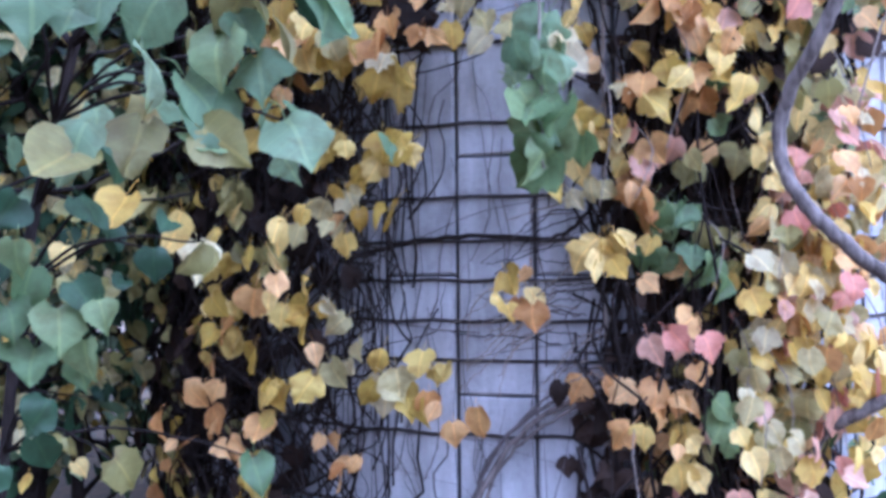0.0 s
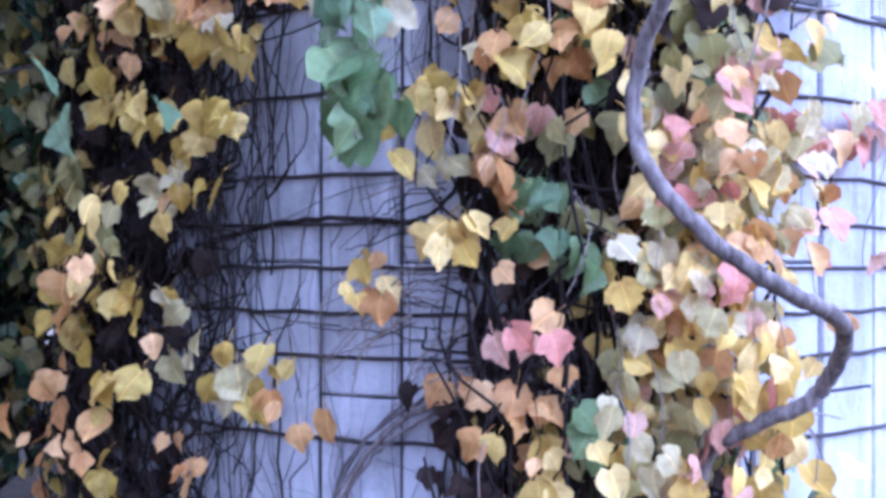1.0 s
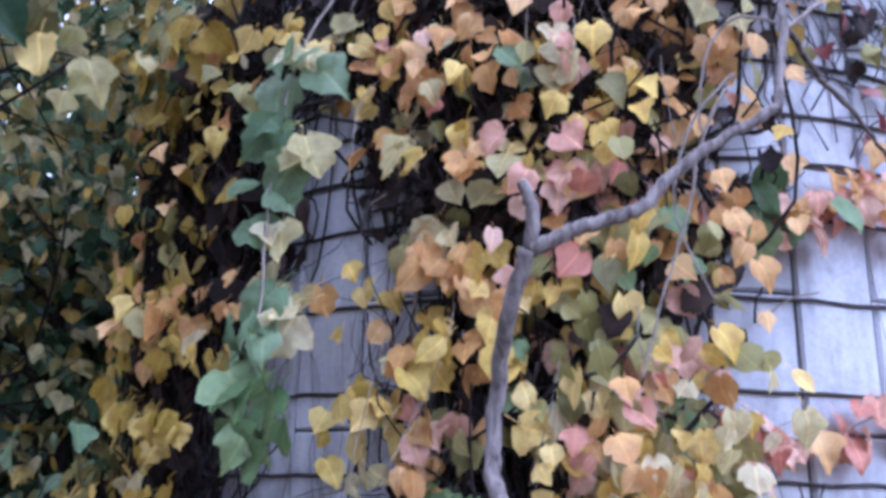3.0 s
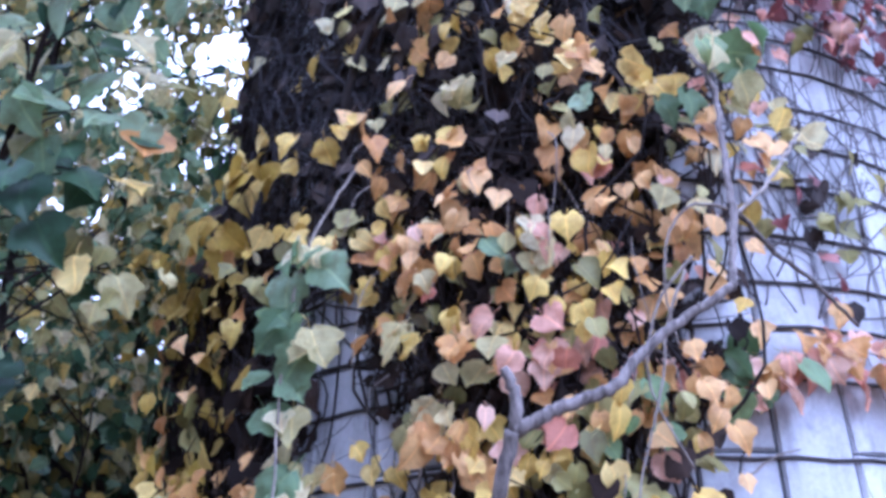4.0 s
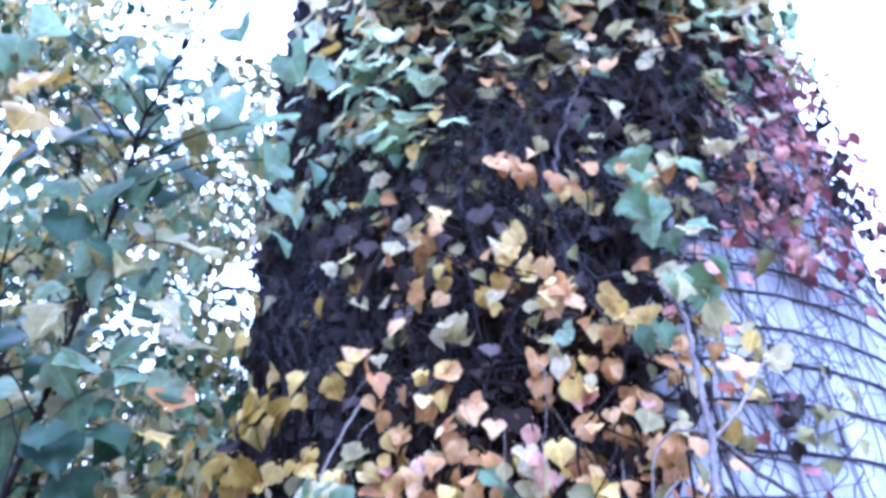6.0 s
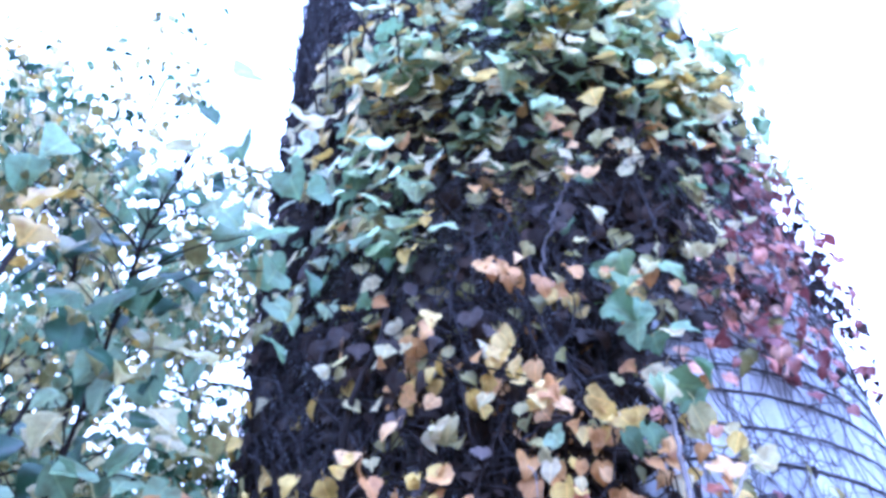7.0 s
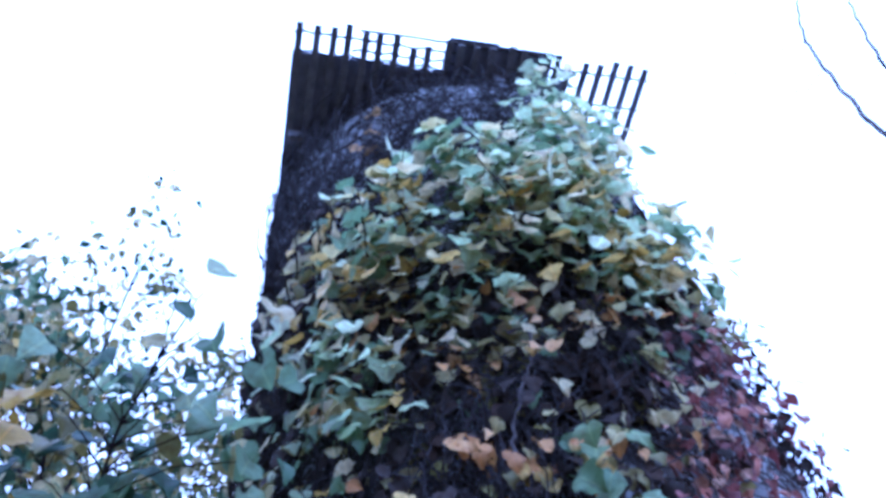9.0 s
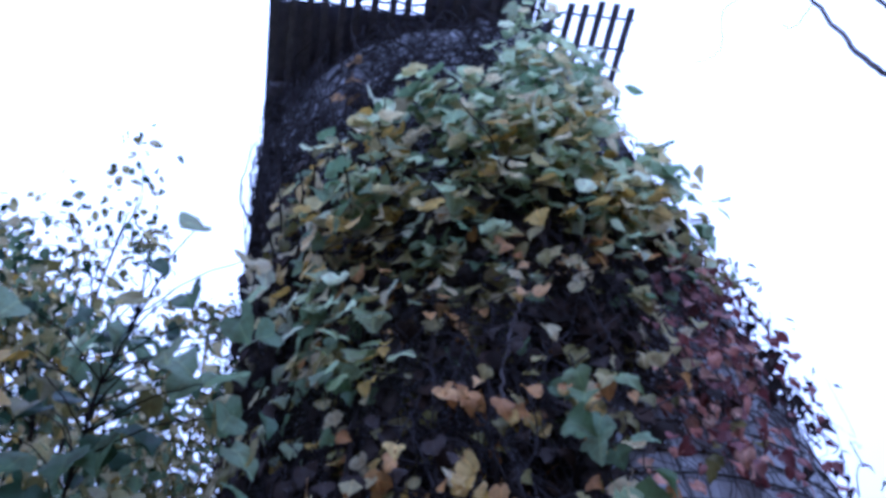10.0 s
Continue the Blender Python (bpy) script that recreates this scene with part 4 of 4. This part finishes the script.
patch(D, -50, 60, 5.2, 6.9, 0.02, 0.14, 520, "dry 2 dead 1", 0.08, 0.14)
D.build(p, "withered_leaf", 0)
add_stems(p, 73, (-50, 62, 4.8, 7.5, 800, 0.002, 0.008, 0.01, 0.14, 2.6, 0.15), (-80, -45, 4.8, 7.5, 200, 0.002, 0.006, 0.005, 0.05, 2.0, 0.1), (-70, 42, 6.4, 8.3, 900, 0.002, 0.007, 0.02, 0.14, 1.6, 0.08), mat=BARK_HAZED)
for i in range(10):
    q = random.Random(80 + i)
    a, z, o = q.uniform(-20, 36), q.uniform(5.4, 6.3), q.uniform(0.3, 0.45)
    stem_part(p, "bare_shoot", [on_wall(a, z, o), on_wall(a + q.uniform(-2, 2), z + 0.3, o + 0.10), on_wall(a + q.uniform(-4, 4), z + q.uniform(0.6, 1.0), o + q.uniform(0.1, 0.25))], 0.008, 0.004, BARK_DARK, 90 + i, 0.006, 5)


# ---- trees and shrubs ----
def branch(rnd, start, way, length, r0, depth, V, F, tips, droop=0.0):
    """A limb that forks into thinner ones; collects the places along the thin ones."""
    pts, p, d = [start], start.copy(), way.normalized()
    n = 5
    for i in range(n):
        d = (d + Vector((rnd.gauss(0, 0.16), rnd.gauss(0, 0.16), rnd.gauss(0.03, 0.12) - droop))).normalized()
        p = p + d * (length / n)
        pts.append(p.copy())
    tube_data(smooth_line(pts, 2) if r0 > 0.02 else pts, r0, r0 * 0.45, 7 if r0 > 0.03 else 4, V, F)
    if depth == 0:
        tips.extend(pts[1:])
        return
    for _ in range(rnd.randint(3, 4)):
        k = rnd.randint(2, n)
        side = Vector((rnd.gauss(0, 1), rnd.gauss(0, 1), rnd.gauss(0.2, 0.7))).normalized()
        branch(rnd, pts[k], d * 0.5 + side * 0.8, length * rnd.uniform(0.45, 0.7), r0 * 0.5, depth - 1, V, F, tips, droop)


def tree(name, x, y, height, seed, label, palette, leaves_per_tip, size, spread=1.0, limbs=9, lean=(0, 0), first=0.25, trunk_r=None, depth=2, parts=0):
    rnd = random.Random(seed)
    t = thing(name, (x, y, 0), label, "tree" if height > 5 else "shrub")
    base = Vector((x, y, -0.1))
    r0 = trunk_r or height * 0.014
    spine = [base + Vector((lean[0] * s * s + rnd.gauss(0, 0.04) * s * 2, lean[1] * s * s + rnd.gauss(0, 0.04) * s * 2, s * height)) for s in (0, 0.12, 0.25, 0.4, 0.55, 0.7, 0.85, 1.0)]
    V, F = tube_data(smooth_line(spine, 4), r0, r0 * 0.15, 10)
    part("trunk", mesh_of("trunk", V, F, [BARK_DARK]), t)
    V, F, tips = [], [], []
    line = smooth_line(spine, 4)
    for i in range(limbs):
        s = first + (0.98 - first) * (i + rnd.random()) / limbs
        p = line[min(int(s * (len(line) - 1)), len(line) - 1)]
        a = rnd.uniform(0, 2 * math.pi)
        w = Vector((math.cos(a), math.sin(a), rnd.uniform(0.25, 0.9)))
        branch(rnd, p, w, spread * height * 0.24 * (1.15 - 0.7 * s), r0 * (0.55 - 0.35 * s), depth, V, F, tips)
    part("branchwork", mesh_of("branchwork", V, F, [BARK_DARK]), t, "", "stuff")
    L = Leaves(seed + 1)
    for q in tips:
        for _ in range(leaves_per_tip):
            out = Vector((rnd.gauss(0, 1), rnd.gauss(0, 1), 0)).normalized()
            L.add(q + Vector((rnd.gauss(0, 0.10), rnd.gauss(0, 0.10), rnd.gauss(0, 0.08))), out, pick(rnd, palette), size * rnd.uniform(0.7, 1.3), rnd.choice(("oval", "heart", "lobed")), 0.4)
    L.build(t, "leaf", parts, 2.0)
    return t


# sapling with broad leaves that bends over beside the path
NEAR = [(-0.37, 1.06, 1.78, "teal", 0.088), (-0.32, 1.09, 1.75, "teal", 0.082), (-0.23, 1.1, 1.78, "teal", 0.082), (-0.3, 1.1, 1.72, "teal", 0.082), (-0.2, 1.12, 1.7, "teal", 0.082), (-0.43, 1.06, 1.69, "teal", 0.075), (-0.27, 1.09, 1.81, "green", 0.075), (-0.33, 1.06, 1.85, "teal", 0.088), (-0.4, 1.04, 1.85, "teal", 0.07), (-0.18, 1.09, 1.87, "teal", 0.095), (-0.15, 1.1, 1.85, "teal", 0.082), (-0.25, 1.08, 1.86, "olive", 0.075), (-0.37, 1.08, 1.69, "olive", 0.088), (-0.44, 1.06, 1.66, "olive", 0.082), (-0.47, 1.01, 1.84, "teal", 0.075), (-0.32, 1.1, 1.69, "green", 0.075)]
LOW = [(-0.68, 1.45, 1.52, "green", 0.075), (-0.62, 1.47, 1.5, "deep", 0.063), (-0.64, 1.46, 1.45, "green", 0.081), (-0.67, 1.44, 1.39, "green", 0.075), (-0.6, 1.47, 1.4, "green", 0.069), (-0.65, 1.44, 1.31, "deep", 0.061), (-0.66, 1.42, 1.25, "deep", 0.063), (-0.55, 1.46, 1.2, "olive", 0.078), (-0.71, 1.43, 1.46, "green", 0.075), (-0.54, 1.5, 1.64, "gold", 0.08), (-0.7, 1.44, 1.64, "deep", 0.065), (-0.33, 1.52, 1.19, "green", 0.075), (-0.42, 1.54, 1.56, "olive", 0.078), (-0.5, 1.52, 1.56, "deep", 0.056)]
SIDE = [(-0.08, 1.5, 3.0, "teal", 0.13), (-0.02, 1.57, 3.0, "teal", 0.12), (0.09, 1.46, 3.24, "teal", 0.12), (0.06, 1.67, 2.99, "teal", 0.12), (-0.07, 1.59, 2.91, "teal", 0.12), (-0.03, 1.68, 2.86, "deep", 0.12), (0.1, 1.63, 3.08, "teal", 0.12), (0.15, 1.59, 3.17, "pale", 0.12), (-0.12, 1.6, 2.8, "deep", 0.15), (-0.12, 1.66, 2.71, "deep", 0.14), (0.13, 1.74, 2.98, "amber", 0.13), (0.05, 1.75, 2.84, "gold", 0.13), (-0.07, 1.76, 2.65, "gold", 0.12), (-0.0, 1.84, 2.62, "pale", 0.11), (0.08, 1.38, 3.28, "deep", 0.13), (-0.04, 1.43, 3.11, "pale", 0.12)]
HIGHER = [(0.08, 1.12, 3.68, "gold", 0.17), (0.18, 1.44, 3.52, "teal", 0.15), (0.11, 1.4, 3.49, "teal", 0.14), (0.26, 1.47, 3.57, "deep", 0.13), (0.42, 1.42, 3.73, "teal", 0.15), (0.47, 1.5, 3.68, "teal", 0.14), (0.51, 1.59, 3.63, "teal", 0.12), (0.48, 1.69, 3.53, "teal", 0.13), (-0.02, 1.37, 3.4, "deep", 0.13), (-0.03, 1.2, 3.52, "deep", 0.13), (0.05, 1.48, 3.36, "teal", 0.14), (0.1, 1.59, 3.3, "teal", 0.13), (0.02, 1.32, 3.48, "teal", 0.11), (0.07, 0.98, 3.74, "teal", 0.12), (0.44, 1.25, 3.86, "pale", 0.12), (0.16, 1.02, 3.8, "teal", 0.12), (0.79, 1.27, 3.58, "teal", 0.12), (0.71, 1.37, 3.45, "teal", 0.12), (0.86, 1.22, 3.76, "pale", 0.1), (0.64, 1.23, 3.74, "teal", 0.12), (0.67, 1.42, 3.37, "teal", 0.11), (0.56, 1.27, 3.58, "mint", 0.12), (0.76, 1.1, 3.87, "mint", 0.12), (0.62, 1.06, 3.83, "pale", 0.11), (0.89, 1.31, 3.5, "teal", 0.09)]
p = thing("sapling", (-0.98, 1.95, 0), "slender bent sapling with broad blue-green and yellow leaves", "shrub")
rnd = random.Random(301)
SPINE = smooth_line([Vector(q) for q in ((-0.98, 1.95, -0.05), (-0.94, 1.85, 1.0), (-0.74, 1.75, 2.0), (-0.34, 1.65, 2.75), (-0.02, 1.50, 3.3), (0.22, 1.35, 3.75), (0.45, 1.3, 4.1))], 6)
V, F = tube_data(knobbly(SPINE, rnd, 0.006), 0.014, 0.004, 8)
part("trunk", mesh_of("trunk", V, F, [BARK_DARK]), p)
L = Leaves(303)


def sprig(q, seed):
    """A thin twig from the trunk to a leaf's stalk."""
    root = min(SPINE, key=lambda c: (c - q - Vector((0, 0, -0.18))).length)
    stem_part(p, "twig", [root, (root + q) / 2 + Vector((0, 0, 0.05)), q], 0.0045, 0.0018, BARK_DARK, seed, 0.003, 4)


for i, (x, y, z, tone, size) in enumerate(NEAR + LOW + SIDE + HIGHER):
    q = Vector((x, y, z + size * 0.5))
    sprig(q, i)
    L.add(q, Vector((0.75, -1, 0)).normalized(), tone, size, rnd.choice(("heart", "round", "round", "lobed")), 0.15)
    for k in range(rnd.randint(0, 2)):
        near = q + Vector((rnd.gauss(0, 0.06), rnd.gauss(0.05, 0.05), rnd.gauss(0, 0.05)))
        L.add(near, Vector((0.75, -1, 0)).normalized(), rnd.choice((tone, "deep", "olive")), size * rnd.uniform(0.5, 0.85), rnd.choice(("heart", "round")), 0.2)
for i in range(32):
    q = rnd.choice(SPINE[12:]) + Vector((rnd.gauss(-0.26, 0.17), rnd.gauss(0.15, 0.15), rnd.gauss(0.05, 0.2)))
    sprig(q, 90 + i)
    for k in range(3):
        L.add(q + Vector((rnd.gauss(0, 0.06), rnd.gauss(0, 0.06), rnd.gauss(0, 0.05))), Vector((0.75, -1, 0)).normalized(), pick(rnd, "teal 5 deep 4 olive 2 mint 1"), rnd.uniform(0.08, 0.13), rnd.choice(("heart", "round")), 0.25)
L.build(p, "leaf", 280, 2.0)

# woods beyond the silo, on the side where the curtain hangs
WOODS = [(-1.75, 3.7, 4.8), (-2.5, 2.7, 8.5), (-3.5, 1.7, 8.6), (-2.7, 5.4, 5.6), (-4.4, 4.2, 10.5), (-3.6, 7.6, 7.5), (-6.2, 6.0, 13.0), (-5.0, 9.5, 14.0), (-7.5, 3.6, 13.0), (-2.2, 10.0, 13.0), (-8.5, 8.5, 16.0), (-6.5, 12.5, 17.0), (-10.5, 6.0, 16.0), (-3.2, 14.0, 17.0)]
grown = []
for i, (x, y, h) in enumerate(WOODS):
    near = i < 3
    t = tree("tree", x, y, h, 400 + 7 * i, "slender woodland tree with thinning yellow-green autumn leaves", "olive 4 deep 5 pale 3 gold 2 teal 2", 2, 0.075 if near else 0.10, 0.62 if near else 0.9, 15 if near else 13, (rnd.uniform(-0.3, 0.3), rnd.uniform(-0.3, 0.3)), 0.12, 0.045 if near else None, 2)
    grown.append(tagged(t, group="trees of the wood"))
t = tree("tree", -1.55, 2.85, 7.9, 487, "slender woodland tree with a high thin crown of yellow-green leaves", "olive 3 deep 3 pale 4 teal 2", 1, 0.06, 0.72, 20, (-0.1, -0.1), 0.5, 0.035, 2)
tagged(t, group="trees of the wood")
for i, (x, y, h) in enumerate(((-3.5, 5.9, 5.8), (-4.9, 5.1, 6.0), (-2.75, 4.75, 4.5))):
    t = tree("tree", x, y, h, 560 + 9 * i, "bushy young woodland tree with blue-green and yellowing leaves", "deep 2 teal 4 olive 3 pale 2 gold 2", 3, 0.10, 1.15, 15, (0, 0), 0.2, 0.05, 2)
    tagged(t, group="trees of the wood")
t = tree("tree", -1.35, 2.2, 5.4, 655, "slender young tree with small blue-green and yellow leaves", "teal 5 olive 3 pale 3 gold 1 deep 1", 3, 0.062, 0.95, 18, (0.1, 0.1), 0.5, 0.03, 2)
tagged(t, group="trees of the wood")
t = tree("tree", -1.62, 3.9, 7.7, 671, "slender high tree with thin twigs and sparse pale leaves", "teal 4 olive 3 pale 5 gold 1", 2, 0.055, 0.40, 18, (0.0, 0.0), 0.72, 0.03, 2)
tagged(t, group="trees of the wood")
# undergrowth that fills the wood's foot
for i, (x, y, h) in enumerate(((-2.1, 4.6, 2.9), (-2.9, 3.6, 3.0), (-3.6, 5.2, 3.4), (-2.4, 6.6, 3.6), (-4.6, 6.8, 3.8), (-1.6, 7.6, 3.4), (-5.6, 4.6, 3.8), (-3.2, 9.2, 4.0))):
    t = tree("shrub", x, y, h, 600 + 5 * i, "dense dark green undergrowth shrub turning yellow in places", "deep 6 olive 2 dead 2", 3, 0.10, 1.9, 13, (0, 0), 0.04, 0.03, 2)
    tagged(t, group="undergrowth of the wood")
# unseen copies of the trees, added behind the path to block sky light
for i, (x, y) in enumerate(((-4.5, -3.5), (-6.5, 0.2), (-2.0, -6.0), (1.0, -8.5), (-5.5, -7.0), (-8.5, -3.0), (-0.5, -11.0), (-3.2, -3.0), (-0.6, -4.8), (2.4, -5.2), (4.4, -8.0), (-1.8, -8.0))):
    copy_thing(grown[5 + i % 7], pose(x, y, 0, 0, 0, 50 * i + 20))

# bare tree on the open side, its limbs reaching over
p = thing("bare_tree", (7.6, 9.4, 0), "tall leafless tree with thin grey reaching limbs", "tree")
stem_part(p, "trunk", [Vector(q) for q in ((7.6, 9.4, -0.1), (7.5, 9.3, 3), (7.4, 9.1, 6), (7.5, 9.0, 9), (7.3, 9.0, 12.5))], 0.17, 0.04, BARK_GREY, 501, 0.01, 12)
for i, row in enumerate((((7.45, 9.1, 5.8), (6.2, 7.4, 7.6), (5.2, 5.9, 8.5), (4.85, 5.56, 8.7), (4.91, 5.57, 9.57), (5.03, 5.56, 10.62), (5.18, 5.5, 11.22), (5.35, 5.41, 11.62)), ((6.2, 7.4, 7.6), (5.55, 6.14, 8.68), (5.3, 5.33, 9.46), (5.42, 5.29, 10.09), (5.59, 5.21, 10.73)), ((4.98, 5.56, 10.22), (4.68, 5.68, 10.12), (4.58, 5.64, 10.22)), ((5.1, 5.52, 10.82), (4.4, 5.73, 11.22), (4.19, 5.76, 11.01), (4.02, 5.81, 10.63), (3.89, 5.85, 10.56), (3.69, 5.93, 10.72)))):
    stem_part(p, "limb", [Vector(q) for q in row], 0.042 if i == 0 else 0.03 if i == 1 else 0.007, 0.014 if i < 2 else 0.005, BARK_GREY, 510 + i, 0.015, 7)

# ---- staves of the silo ----
rnd = random.Random(700)
full = [mesh_of("stave", *stave_mesh(HIGH, 710 + i), [STAVE], smooth=False) for i in range(5)]
rows_up = int(RIM / HIGH) + 2
RV, RF = [], []
for c in range(COLUMNS):
    a = JOINT_ANGLE + (c + 0.5) * STEP
    a = (a + 180) % 360 - 180
    shift = 0 if c % 2 else HIGH / 2
    for k in range(rows_up):
        lo, hi = max(0.0, k * HIGH - shift), min(RIM, (k + 1) * HIGH - shift)
        if hi - lo < 0.05:
            continue
        m = Matrix.Translation(on_wall(a, (lo + hi) / 2, rnd.uniform(-0.002, 0.003))) @ Matrix.Rotation(radians(a), 4, "Z") @ Matrix.Rotation(0.018 if lo > 3.1 else 0, 4, "X")
        if -62 < a < 100:
            me = rnd.choice(full) if hi - lo > HIGH - 0.01 else mesh_of("stave", *stave_mesh(hi - lo, 730 + c), [STAVE], smooth=False)
            ob = new("stave", me)
            attach(ob, silo)
            ob.matrix_basis = m
        else:
            v, f = stave_mesh(hi - lo, 760 + c)
            n = len(RV)
            RV.extend((m @ q)[:] for q in v)
            RF.extend(tuple(n + j for j in poly) for poly in f)
part("stave_rest", mesh_of("stave_rest", RV, RF, [STAVE], smooth=False), silo, "", "stuff")
